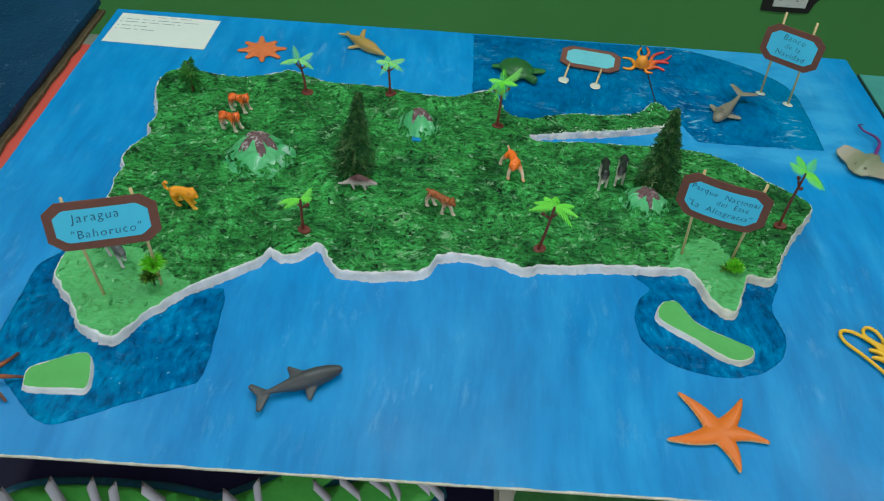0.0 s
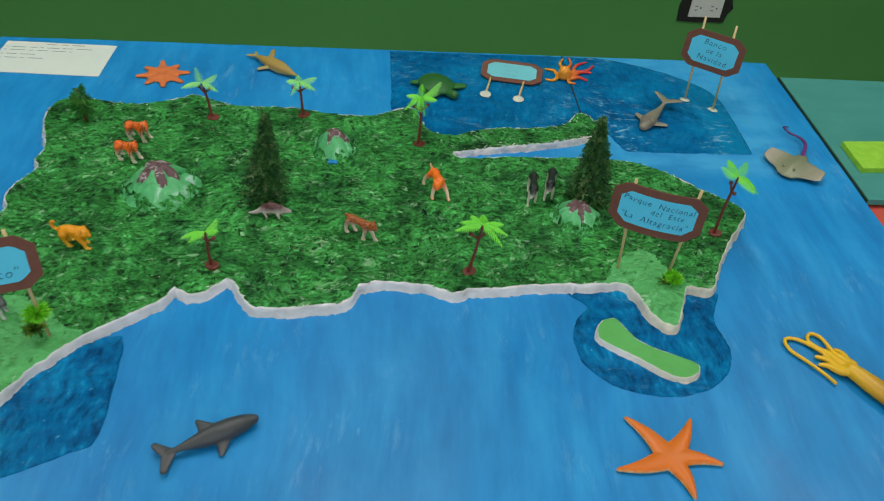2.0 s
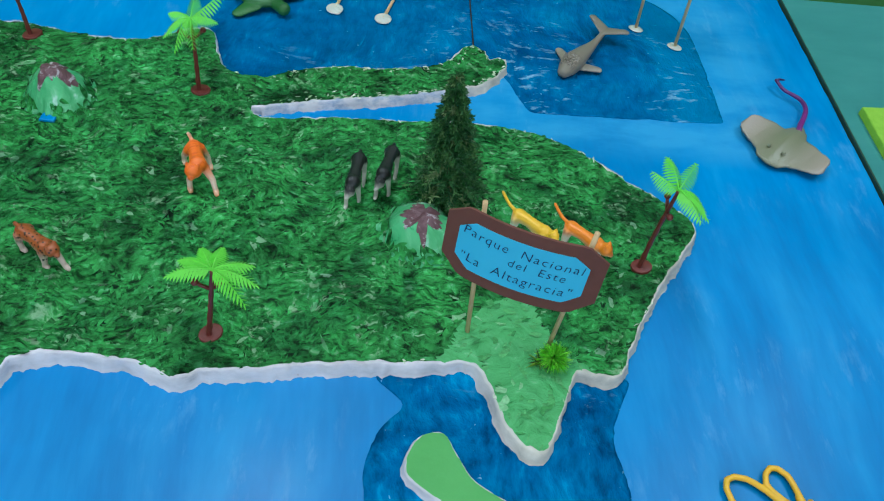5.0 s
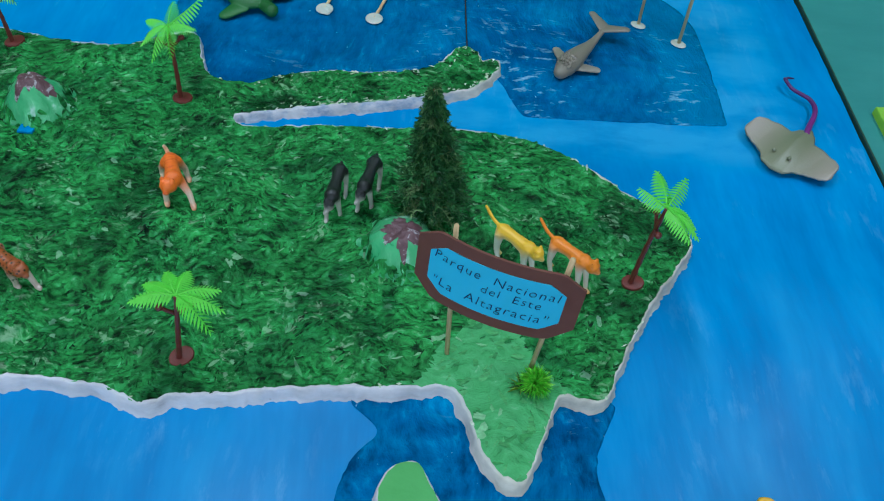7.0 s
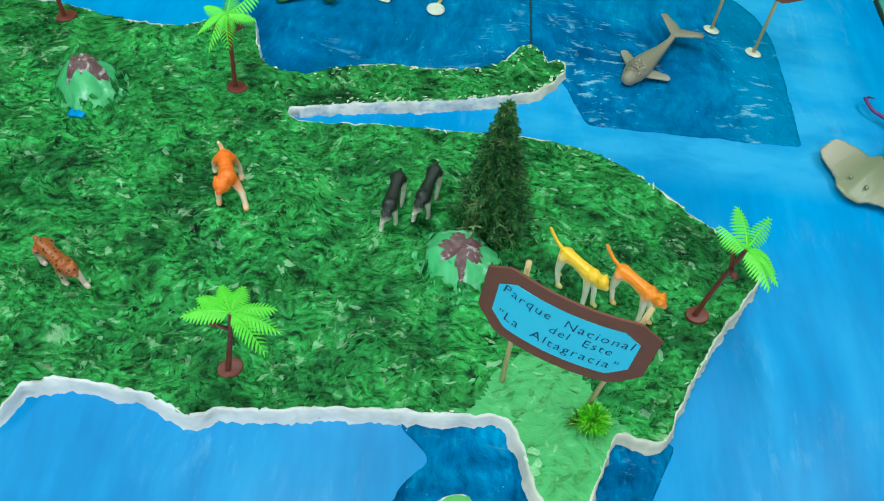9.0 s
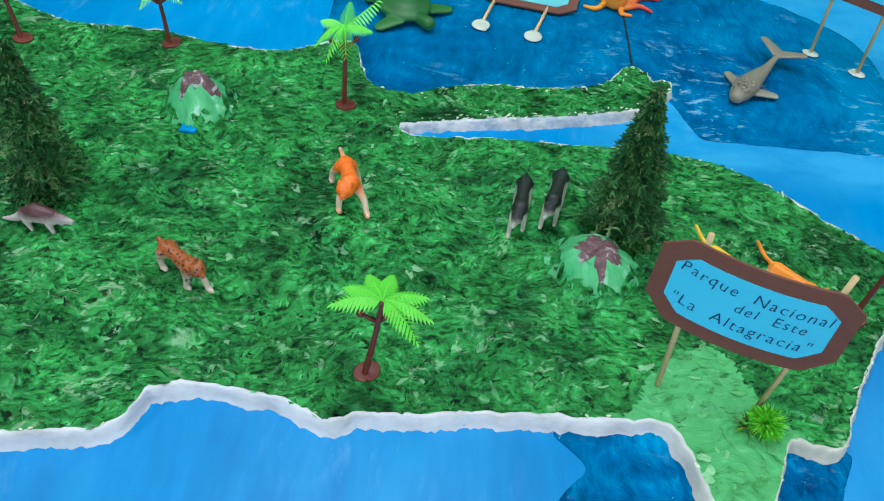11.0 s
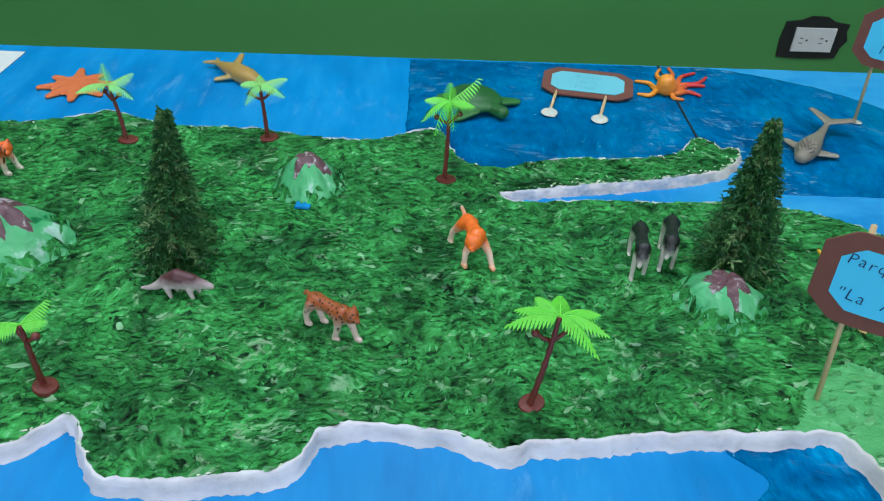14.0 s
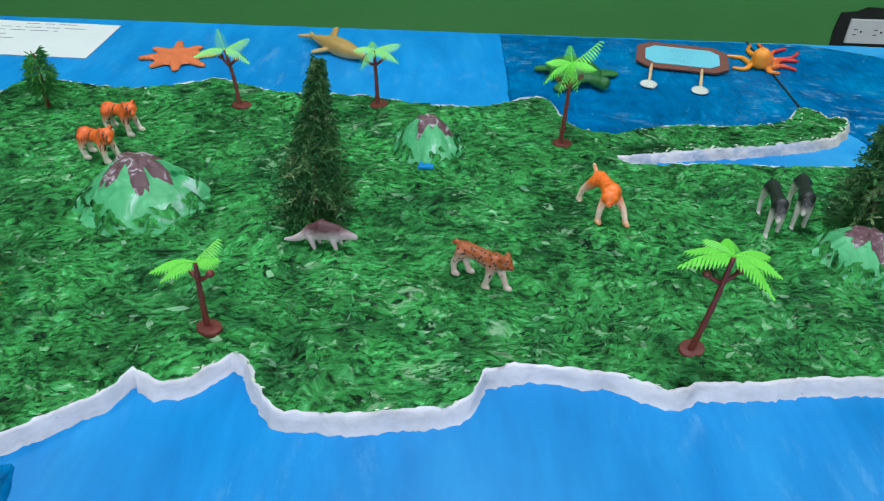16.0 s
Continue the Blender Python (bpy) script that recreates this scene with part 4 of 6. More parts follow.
# ---- volcano mounds ----
def mound(x, y, radius, height, label, seed, arms, steep=1.0, lava_reach=0.55, dome=0.45):
    th = thing("volcano_mound", pose(x, y, land_height(x, y) - 0.002), label, "mound", "volcano mounds")

    def rise(r, a):
        edge = 1.03 + 0.20 * noise.noise((math.cos(a) * 1.8, math.sin(a) * 1.8, seed)) + 0.22 * noise.noise((math.cos(a) * 5, math.sin(a) * 5, seed + 2))
        s = r / radius
        s /= 1 + (edge - 1) * min(1.0, s) ** 3
        body = (dome * math.cos(s * math.pi / 2) + (1 - dome) * (1 - s)) ** (0.85 * steep) * 1.12 if s < 1 else 0.0
        rough = 0.07 * noise.noise((r * 60 * math.cos(a), r * 60 * math.sin(a), seed)) + 0.035 * noise.noise((r * 160 * math.cos(a), r * 160 * math.sin(a), seed))
        return height * min(body, 0.97 - 0.05 * math.cos(a - 2)) + height * rough * (1 if s < 0.95 else 0.2)

    def reach(a):
        far = 0.0
        for heading, long, wide in arms:
            off = abs((math.degrees(a) - heading + 180) % 360 - 180) / wide
            far = max(far, long * max(0.0, 1 - off) ** 0.65)
        ragged = 1 + 0.26 * noise.noise((math.cos(a) * 5, math.sin(a) * 5, seed + 5)) + 0.12 * noise.noise((math.cos(a) * 14, math.sin(a) * 14, seed + 5))
        return radius * lava_reach * (0.32 + 0.68 * far) * ragged

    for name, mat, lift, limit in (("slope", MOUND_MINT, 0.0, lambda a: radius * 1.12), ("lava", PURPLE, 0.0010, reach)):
        bm = bmesh.new()
        rings_n, sides = (30, 96) if name == "slope" else (16, 160)
        centre = bm.verts.new((0, 0, rise(0, 0) + lift))
        last = None
        for i in range(1, rings_n + 1):
            ring = []
            for k in range(sides):
                a = 2 * math.pi * k / sides
                r = limit(a) * i / rings_n
                ring.append(bm.verts.new((r * math.cos(a), r * math.sin(a), rise(r, a) + lift * (1 if i < rings_n else 0))))
            for k in range(sides):
                if last:
                    bm.faces.new((last[k], ring[k], ring[(k + 1) % sides], last[(k + 1) % sides]))
                else:
                    bm.faces.new((centre, ring[k], ring[(k + 1) % sides]))
            last = ring
        part(name, bm, mat, th, "purple brown lava painted as a star" if name == "lava" else "")
    rng = random.Random(seed + 1)
    verts, faces = [], []
    for k in range(int(2600 * radius)):
        a, r = rng.uniform(0, 2 * math.pi), radius * rng.uniform(0.80, 1.12)
        turn = a + math.pi / 2 + rng.gauss(0, 0.5)
        long, wide = rng.uniform(0.003, 0.008), rng.uniform(0.001, 0.0028)
        b = len(verts)
        for u, w in ((-1, 0.2), (-0.3, 1), (0.4, 0.8), (1, 0.15)):
            for side in (-1, 1):
                px = r * math.cos(a) + long * u * math.cos(turn) - wide * w * side * math.sin(turn)
                py = r * math.sin(a) + long * u * math.sin(turn) + wide * w * side * math.cos(turn)
                verts.append((px, py, rise(math.hypot(px, py), math.atan2(py, px)) + 0.0016))
        faces += [(b + 2 * q, b + 2 * q + 2, b + 2 * q + 3, b + 2 * q + 1) for q in range(3)]
    tagged(net_object("paint_rim", verts, faces, [FLAKE], th, "green paint dabbed over the foot"), kind="stuff")


mound(-0.316, 1.215, 0.062, 0.055, "broad mint green painted mound with purple lava star", 41, [(222, 1.0, 30), (296, 1.1, 26), (350, 1.05, 28), (60, 0.7, 50), (140, 0.8, 40)], 1.0, 0.68)
mound(-0.018, 1.350, 0.041, 0.046, "small steep mint green mound with purple top", 43, [(236, 1.0, 34), (290, 0.5, 50), (350, 1.35, 46), (60, 0.9, 60), (150, 0.6, 50)], 1.1, 0.56, 0.55)
mound(0.419, 1.154, 0.043, 0.031, "low mint green painted mound with purple lava star", 45, [(30, 0.95, 44), (100, 0.75, 50), (165, 0.8, 34), (212, 0.85, 30), (276, 1.25, 26), (336, 0.95, 40)], 0.9, 0.64, 0.85)
tagged(finish("blue_pond", prism_bm([(-0.0085, -0.007), (0.009, -0.008), (0.0105, 0.004), (0.003, 0.009), (-0.007, 0.005)], 0, 0.003, 0.001), SEA, False), "small blue painted pond beside the mound", "pond").matrix_world = pose(-0.020, 1.309, 0.7665)


# ---- plastic palms ----
def frond_bm(length, droop, width):
    """One arched plastic frond: a rib with combed leaflets on both sides."""
    bm = bmesh.new()
    n = 12

    def rib(s):
        return Vector((length * s, 0, length * (0.42 * s - droop * s * s)))

    tube_into(bm, [rib(k / 8) for k in range(9)], [0.0009 - 0.0005 * k / 8 for k in range(9)], 5)
    for k in range(1, n + 1):
        s = k / n
        p = rib(s)
        w = width * math.sin(math.pi * min(1.0, 0.15 + 0.80 * s)) ** 0.8 + 0.001
        for side in (-1, 1):
            d = length / n * 0.46
            tip = p + Vector((length * 0.12, side * w * 0.86, -0.78 * w))
            a, b = bm.verts.new(p + Vector((-d, 0, 0.0003))), bm.verts.new(p + Vector((d, 0, 0.0003)))
            m1, m2 = bm.verts.new(p.lerp(tip, 0.6) + Vector((-d * 0.9, 0, 0.0007))), bm.verts.new(p.lerp(tip, 0.6) + Vector((d * 0.9, 0, 0.0007)))
            t = bm.verts.new(tip)
            bm.faces.new((a, b, m2, m1) if side > 0 else (a, m1, m2, b))
            bm.faces.new((m1, m2, t) if side > 0 else (m1, t, m2))
    return bm


def palm(base, crown, label, seed, fronds, length=0.035, leaf=PALM_LEAF, disc=0.0105, stub=None):
    x, y = base
    z = land_height(x, y)
    rng = random.Random(seed)
    th = thing("toy_palm", pose(x, y, z), label, "palm tree", "toy palms")
    rise = Vector((crown[0] - x, crown[1] - y, crown[2] - z))
    oval = [(disc * 1.15 * math.cos(a) - disc * 0.25, disc * 0.95 * math.sin(a)) for a in (2 * math.pi * k / 22 for k in range(22))]
    foot = part("base", prism_bm(oval, -0.002, 0.0035, 0.001), PALM_TRUNK, th, "brown oval foot")
    foot.rotation_euler = (rng.uniform(-0.06, 0.06), rng.uniform(-0.06, 0.06), rng.uniform(2.4, 4.2))
    points, radii = [], []
    for k in range(19):
        s = k / 18
        sway = rise * s + Vector((rise.y, -rise.x, 0)) * (0.12 * math.sin(s * math.pi))
        points.append(sway)
        radii.append((0.0030 - 0.0011 * s) * (1.13 if k % 3 == 0 else 0.95))
    part("trunk", tube_bm(points, radii, 9), PALM_TRUNK, th)
    for n in range(2):
        a = (stub or (0.2 if seed % 2 else -0.4)) + n * 2.9
        start = rise * 0.74
        end = start + Vector((0.0135 * math.cos(a), 0.0135 * math.sin(a), 0.011 - 0.003 * n))
        bm = tube_bm([start, start.lerp(end, 0.5) + Vector((0, 0, -0.001)), end], [0.0022, 0.0019, 0.0017], 7)
        blob_into(bm, end, (0.0036, 0.0036, 0.0036))
        part("stub", bm, PALM_TRUNK, th, "knobbed side stub")
    for heading, droop, size in fronds:
        ob = part("frond", frond_bm(length * size, droop, length * 0.32), leaf, th)
        ob.location = rise
        ob.rotation_euler = (0, 0, radians(heading))
    return th


WHEEL = [(180, 0.66, 1.15), (152, 0.62, 1.0), (118, 0.50, 0.85), (82, 0.50, 0.80), (22, 0.62, 1.0), (354, 0.78, 1.1), (324, 1.0, 1.05)]
palm((0.214, 1.013), (0.229, 1.018, 0.862), "brown plastic palm with a wheel of bright lime fronds", 1, WHEEL, 0.0335)
palm((-0.198, 1.022), (-0.197, 1.020, 0.838), "brown plastic palm with a few lime fronds", 2, [(184, 0.66, 1.15), (200, 0.85, 0.9), (56, 0.10, 0.85), (24, 0.5, 0.6)], 0.029)
palm((0.143, 1.374), (0.146, 1.382, 0.866), "tall brown plastic palm with lime fronds by the bay", 3, [(36, -0.05, 1.2), (12, 0.65, 0.8), (88, 0.15, 0.95), (150, 0.55, 0.85), (196, 1.05, 0.9), (240, 1.2, 0.95), (280, 1.1, 0.85)], 0.034)
palm((-0.266, 1.450), (-0.279, 1.462, 0.836), "small brown plastic palm with broad pale fronds", 4, [(190, 0.6, 1.1), (115, 0.0, 1.05), (38, 0.15, 0.95), (345, 0.8, 0.95)], 0.032, PALM_LEAF_PALE, 0.011)
palm((-0.088, 1.467), (-0.092, 1.472, 0.838), "small brown plastic palm with broad pale fronds", 5, [(20, 0.25, 1.0), (345, 0.75, 0.95), (150, 0.6, 0.85), (235, 1.0, 0.8), (100, 0.3, 0.7)], 0.032, PALM_LEAF_PALE, 0.011)
palm((0.662, 1.119), (0.660, 1.108, 0.899), "tall brown plastic palm at the island's east point", 6, [(148, 0.12, 0.85), (91, 0.40, 1.30), (54, 0.16, 1.05), (-67, 0.52, 1.12), (-36, 0.85, 1.05), (-6, 1.10, 0.92)], 0.033, stub=1.6)


# ---- bristle trees and tufts ----
def sprig_bm(height, foot, radius, count, seed, per=22, shape=0.9, reach=0.011):
    """A crown of short bristle sprigs wound round a wire."""
    rng = random.Random(seed)
    verts, faces = [], []
    for i in range(count):
        s = (i + rng.random()) / count
        s = s**0.92
        z = foot + (height - foot) * s
        a = i * 2.39996 + rng.uniform(-0.3, 0.3)
        r = radius * (1 - s) ** shape * rng.uniform(0.72, 1.08) + 0.003
        out = Vector((math.cos(a), math.sin(a), 0))
        start, end = Vector((0, 0, z - 0.003)), out * r + Vector((0, 0, z - 0.30 * r + rng.uniform(-0.004, 0.004)))
        twig = len(verts)
        steps = per // 2
        verts += [start.lerp(end, 0.25 + 0.75 * k / steps) for k in range(steps + 1)]
        for k in range(per):
            j = k % steps
            p = verts[twig + j]
            d = (out * rng.uniform(0.5, 1.0) + Vector((rng.gauss(0, 0.45), rng.gauss(0, 0.45), rng.gauss(0.05, 0.42)))).normalized() * reach * (1 - 0.45 * s) * rng.uniform(0.6, 1.1)
            side = d.cross(Vector((rng.gauss(0, 1), rng.gauss(0, 1), rng.gauss(0, 1)))).normalized() * 0.0008
            b = len(verts)
            verts += [p + d * 0.6 + side, p + d + Vector((0, 0, -0.12 * reach)), p + d * 0.6 - side]
            faces.append((twig + j, twig + j + 1, b, b + 1, b + 2))
    mesh = bpy.data.meshes.new("crown")
    mesh.from_pydata([tuple(v) for v in verts], [], faces)
    return mesh


def bristle_tree(x, y, height, radius, label, seed, count, material=NEEDLE, foot=0.008, shape=0.9, lean=(0, 0), reach=0.011):
    th = thing("bristle_tree", pose(x, y, land_height(x, y) - 0.002), label, "pine tree", "bristle trees")
    part("trunk", tube_bm([(0, 0, 0), (0.0005, 0, height * 0.5), (0, 0, height * 0.98)], [0.0035, 0.0026, 0.0012], 8), PALM_TRUNK, th)
    mesh = sprig_bm(height, foot, radius, count, seed, shape=shape, reach=reach)
    mesh.materials.append(material)
    crown = new("crown", mesh)
    crown.parent = th
    th.matrix_world = th.matrix_world @ pose(0, 0, 0, lean[0], lean[1], 0)
    return th


bristle_tree(-0.134, 1.203, 0.176, 0.050, "dark green bristle pine of twisted wire", 51, 430, shape=1.08, lean=(0, 5))
bristle_tree(0.452, 1.212, 0.176, 0.048, "dark green bristle pine, thick and bushy", 52, 520, shape=0.95, lean=(0, -2.5))
bristle_tree(-0.502, 1.424, 0.076, 0.007, "small green bristle pine", 53, 30, NEEDLE_LIGHT, foot=0.020, shape=0.3, reach=0.027)


def tuft(x, y, radius, height, label, seed, count, stem, aside=(-0.006, -0.004)):
    th = thing("grass_tuft", pose(x, y, land_height(x, y) - 0.001), label, "plant", "grass tufts")
    rng = random.Random(seed)
    for name, mat, number, centre, r in (("bristle_head", TUFT, count, Vector((0.004, 0.004, height)), radius), ("stem_foliage", TUFT_DARK, stem, Vector((*aside, height * 0.45)), radius * 0.85)):
        verts, faces = [], []
        for k in range(number):
            d = Vector((rng.gauss(0, 1), rng.gauss(0, 1), abs(rng.gauss(0.15, 0.8)))).normalized() * r * rng.uniform(0.75, 1.1)
            side = d.cross(Vector((rng.gauss(0, 1), rng.gauss(0, 1), rng.gauss(0, 1)))).normalized() * 0.0008
            b = len(verts)
            mid = centre + d * 0.55 + Vector((0, 0, 0.12 * r))
            verts += [tuple(v) for v in (centre - side, centre + side, mid + side, centre + d, mid - side)]
            faces.append((b, b + 1, b + 2, b + 3, b + 4))
        mesh = bpy.data.meshes.new(name)
        mesh.from_pydata(verts, [], faces)
        mesh.materials.append(mat)
        ob = new(name, mesh)
        ob.parent = th
    core = bmesh.new()
    blob_into(core, (0.005, 0.002, height * 0.9), (radius * 0.38, radius * 0.36, radius * 0.30))
    part("core", core, LIME_CORE, th, "lime plastic core")
    part("stem", tube_bm([(0, 0, -0.002), (-0.002, 0, height * 0.5), (0.003, 0.003, height)], [0.002, 0.0018, 0.0015], 7), NEEDLE, th)


tuft(-0.410, 0.870, 0.023, 0.042, "lime plastic tuft on a dark leafy stem", 61, 340, 330, (-0.004, -0.002))
tuft(0.545, 0.987, 0.019, 0.010, "lime plastic grass tuft stuck on the pale cape", 62, 420, 22, (-0.008, 0.003))


# ---- signs ----
def octagon(w, h, cut):
    return [(-w / 2 + cut, -h / 2), (w / 2 - cut, -h / 2), (w / 2, -h / 2 + cut * 0.8), (w / 2, h / 2 - cut * 0.8), (w / 2 - cut, h / 2), (-w / 2 + cut, h / 2), (-w / 2, h / 2 - cut * 0.8), (-w / 2, -h / 2 + cut * 0.8)]


def plate_bm(w, h, cut, y0, y1, bend):
    """An upright octagonal sheet between y0 (front) and y1, bowed by bend(x)."""
    corners = octagon(w, h, cut)
    bm = bmesh.new()
    columns = []
    n = 24
    for k in range(n + 1):
        x = -w / 2 + w * k / n
        e = max(0.0, abs(x) - (w / 2 - cut)) / cut
        top = h / 2 - cut * 0.8 * e
        columns.append([bm.verts.new((x, y + bend(x), z)) for y, z in ((y0, -top), (y0, top), (y1, top), (y1, -top))])
    for a, b in zip(columns, columns[1:]):
        for k in range(4):
            bm.faces.new((a[k], b[k], b[(k + 1) % 4], a[(k + 1) % 4]))
    bm.faces.new(columns[0])
    bm.faces.new(columns[-1][::-1])
    bmesh.ops.recalc_face_normals(bm, faces=bm.faces[:])
    return bm


def sign(m, w, h, lines, label, feet, bow=0.0, label_mat=LABEL, glue=False, ink=INK):
    """A brown foam sign on two sticks; its origin is the panel's centre. feet: the stick ends in the panel's own axes."""
    th = thing("name_sign", m, label, "sign", "name signs")

    def bend(x):
        return -bow * (1 - (2 * x / w) ** 2)

    part("panel", plate_bm(w, h, 0.020, -0.0012, 0.0012, bend), BROWN, th, "brown foam panel with cut corners", False)
    paper = part("paper", plate_bm(w - 0.027, h - 0.025, 0.014, -0.0021, -0.0013, bend), label_mat, th, "blue paper label", False)
    for text, size, at_x, at_z, turn in lines:
        lettering(text, size, ink, paper, (at_x, -0.0026, at_z), 0.12, bend, turn)
    for (fx, fy, fz), (tx, ty, tz) in feet:
        a, b = Vector((fx, fy, fz)), Vector((tx, ty, tz))
        part("stick", tube_bm([a, a.lerp(b, 0.5), b], 0.0024, 8), STICK, th)
        if glue:
            bm = bmesh.new()
            down = m.to_3x3().inverted() @ Vector((0, 0, 1))
            blob_into(bm, a, (0.0115, 0.0095, 0.0020) if abs(down.z) > 0.6 else (0.0125, 0.0020, 0.0115))
            for q in range(5):
                blob_into(bm, a + Vector((random.uniform(-0.008, 0.008), random.uniform(-0.006, 0.006) * abs(down.z), random.uniform(-0.008, 0.008) * abs(down.y))), (0.0055, 0.0032, 0.0018) if abs(down.z) > 0.6 else (0.0055, 0.0018, 0.0040))
            part("glue_blob", bm, GLUE, th, "white blob of hot glue")
    return th


def local_feet(m, pairs):
    inv = m.inverted()
    out = []
    for a, b in pairs:
        a, b = inv @ Vector(a), inv @ Vector(b)
        b.y = 0.0032
        out.append((tuple(a), tuple(b)))
    return out


east = pose(0.5000, 1.021, 0.896, -8, 0, -22)
sign(east, 0.145, 0.079, [("Parque  Nacional", 0.0136, 0.0, 0.0150, -2), ("del  Este", 0.0128, 0.016, 0.0015, -1), ('"La  Altagracia"', 0.0142, -0.002, -0.0140, -1)], "brown sign with blue label reading Parque Nacional del Este",
     local_feet(east, [((0.467, 1.027, 0.764), (0.459, 1.036, 0.939)), ((0.545, 1.006, 0.764), (0.553, 1.008, 0.944))]), 0.014)
west = pose(-0.451, 0.853, 0.913, -18, 0, 17)
sign(west, 0.158, 0.076, [("Jaragua", 0.0200, -0.008, 0.0130, 2), ('"Bahoruco"', 0.0186, 0.003, -0.0130, 2)], "brown sign with blue label reading Jaragua Bahoruco",
     local_feet(west, [((-0.482, 0.842, 0.764), (-0.500, 0.848, 0.956)), ((-0.400, 0.872, 0.764), (-0.411, 0.884, 0.956))]), 0.002)
north_east = pose(0.772, 1.577, 0.879, -6, 0, -36)
sign(north_east, 0.128, 0.082, [("Banco", 0.0175, 0.0, 0.018, -2), ("de la", 0.0155, 0.002, 0.0005, -2), ("Navidad", 0.0170, 0.002, -0.0165, -2)], "brown sign with blue label reading Banco de la Navidad",
     local_feet(north_east, [((0.751, 1.595, 0.752), (0.741, 1.600, 0.945)), ((0.803, 1.555, 0.752), (0.795, 1.561, 0.945))]), 0.0, LABEL, True)
north = pose(0.367, 1.680, 0.7600, -83, 0, -11)
sign(north, 0.139, 0.079, [("Banco", 0.0140, 0.0, 0.015, -1), ("de la", 0.0125, 0.0, 0.0, -1), ("Plata", 0.0140, -0.004, -0.015, -1)], "fallen brown sign with pale blue label reading Banco de la Plata",
     local_feet(north, [((0.298, 1.590, 0.7545), (0.322, 1.680, 0.759)), ((0.369, 1.573, 0.7545), (0.396, 1.665, 0.759))]), 0.0, LABEL_PALE, True, INK_PALE)

# ---- the names sheet ----
sheet = thing("paper_sheet", pose(-0.651, 1.691, TOP, 0, 0, -1.5), "cream paper sheet with handwritten lines on the board", "paper")
part("page", prism_bm([(-0.121, -0.067), (0.119, -0.069), (0.121, 0.067), (-0.120, 0.069)], 0.0006, 0.0016), PAPER, sheet, smooth=False)
for row_z, x0, lengths in ((0.059, -0.03, (0.022, 0.016, 0.028)), (0.043, -0.113, (0.004, 0.030, 0.016, 0.006, 0.026, 0.022, 0.034)), (0.030, -0.113, (0.004, 0.032, 0.010, 0.024, 0.030, 0.006)), (0.012, -0.113, (0.004, 0.020, 0.032)), (-0.004, -0.113, (0.004, 0.026, 0.008, 0.030))):
    x = x0
    for n, length in enumerate(lengths):
        part("writing_bar", box_bm(x, row_z - 0.0009, 0.0014, x + length, row_z + 0.0009, 0.0019), PENCIL, sheet, smooth=False)
        x += length + 0.008


# ---- neighbouring models on the tables ----
ocean = thing("ocean_model_board", pose(0, 0, 0), "thick board painted dark ocean blue with raw edge", "map board")
edge_line = [(-1.75, 1.00)] + [(-0.836 + 0.004 * noise.noise((k * 0.7, 3, 1)), 0.99 + 0.81 * k / 22) for k in range(23)] + [(-0.861, 1.806), (-1.2, 1.80), (-1.75, 1.79)]
part("panel", prism_bm(edge_line, 0.752, 0.768, 0.001), OCEAN, ocean, "dark blue painted top", False)
under = [(-1.74, 1.01)] + [(-0.823 + 0.004 * noise.noise((k * 0.9, 8, 1)), 0.985 + 0.80 * k / 22) for k in range(23)] + [(-1.74, 1.78)]
part("backing", prism_bm(under, 0.7365, 0.7445), BROWN_CARD, ocean, "dark brown card backing", False)
core = [(-1.73, 1.02)] + [(-0.837 + 0.005 * noise.noise((k * 0.5, 5, 1)), 0.99 + 0.79 * k / 22) for k in range(23)] + [(-1.73, 1.77)]
part("core", prism_bm(core, 0.7440, 0.7525), BLACK, ocean, "dark core layer", False)

aqua = thing("turquoise_board", pose(0, 0, 0), "thin card board painted turquoise beside the island model", "map board")
part("panel", prism_bm([(1.013, 1.24), (1.70, 1.225), (1.71, 1.695), (1.014, 1.706)], 0.742, 0.7545, 0.001), TURQUOISE, aqua, smooth=False)
part("edge", prism_bm([(1.0112, 1.238), (1.0136, 1.238), (1.0146, 1.707), (1.0122, 1.707)], 0.7405, 0.7552), DARK_EDGE, aqua, "dark painted edge", False)
lime = [(1.040 + 0.003 * noise.noise((k, 1, 1)), 1.328 + 0.0095 * k) for k in range(11)] + [(1.16, 1.428), (1.17, 1.39), (1.165, 1.33)]
tagged(finish("lime_foam_block", prism_bm(lime, 0.7545, 0.7665, 0.002), LIME_FOAM, False), "lime green painted foam block on the turquoise board", "foam block")


# ---- models on the low bench in front ----
def low_bench(x0, y0, x1, y1, top):
    b = thing("low_bench", pose((x0 + x1) / 2, (y0 + y1) / 2, 0), "low wooden bench under other models", "bench")
    hx, hy = (x1 - x0) / 2, (y1 - y0) / 2
    part("seat", box_bm(-hx, -hy, top - 0.03, hx, hy, top, 0.004), CREAM, b, smooth=False)
    for sx in (-1, 1):
        for sy in (-1, 1):
            part("leg", box_bm(sx * (hx - 0.08) - 0.025, sy * (hy - 0.06) - 0.025, 0, sx * (hx - 0.08) + 0.025, sy * (hy - 0.06) + 0.025, top - 0.029, 0.003), CREAM, b, smooth=False)


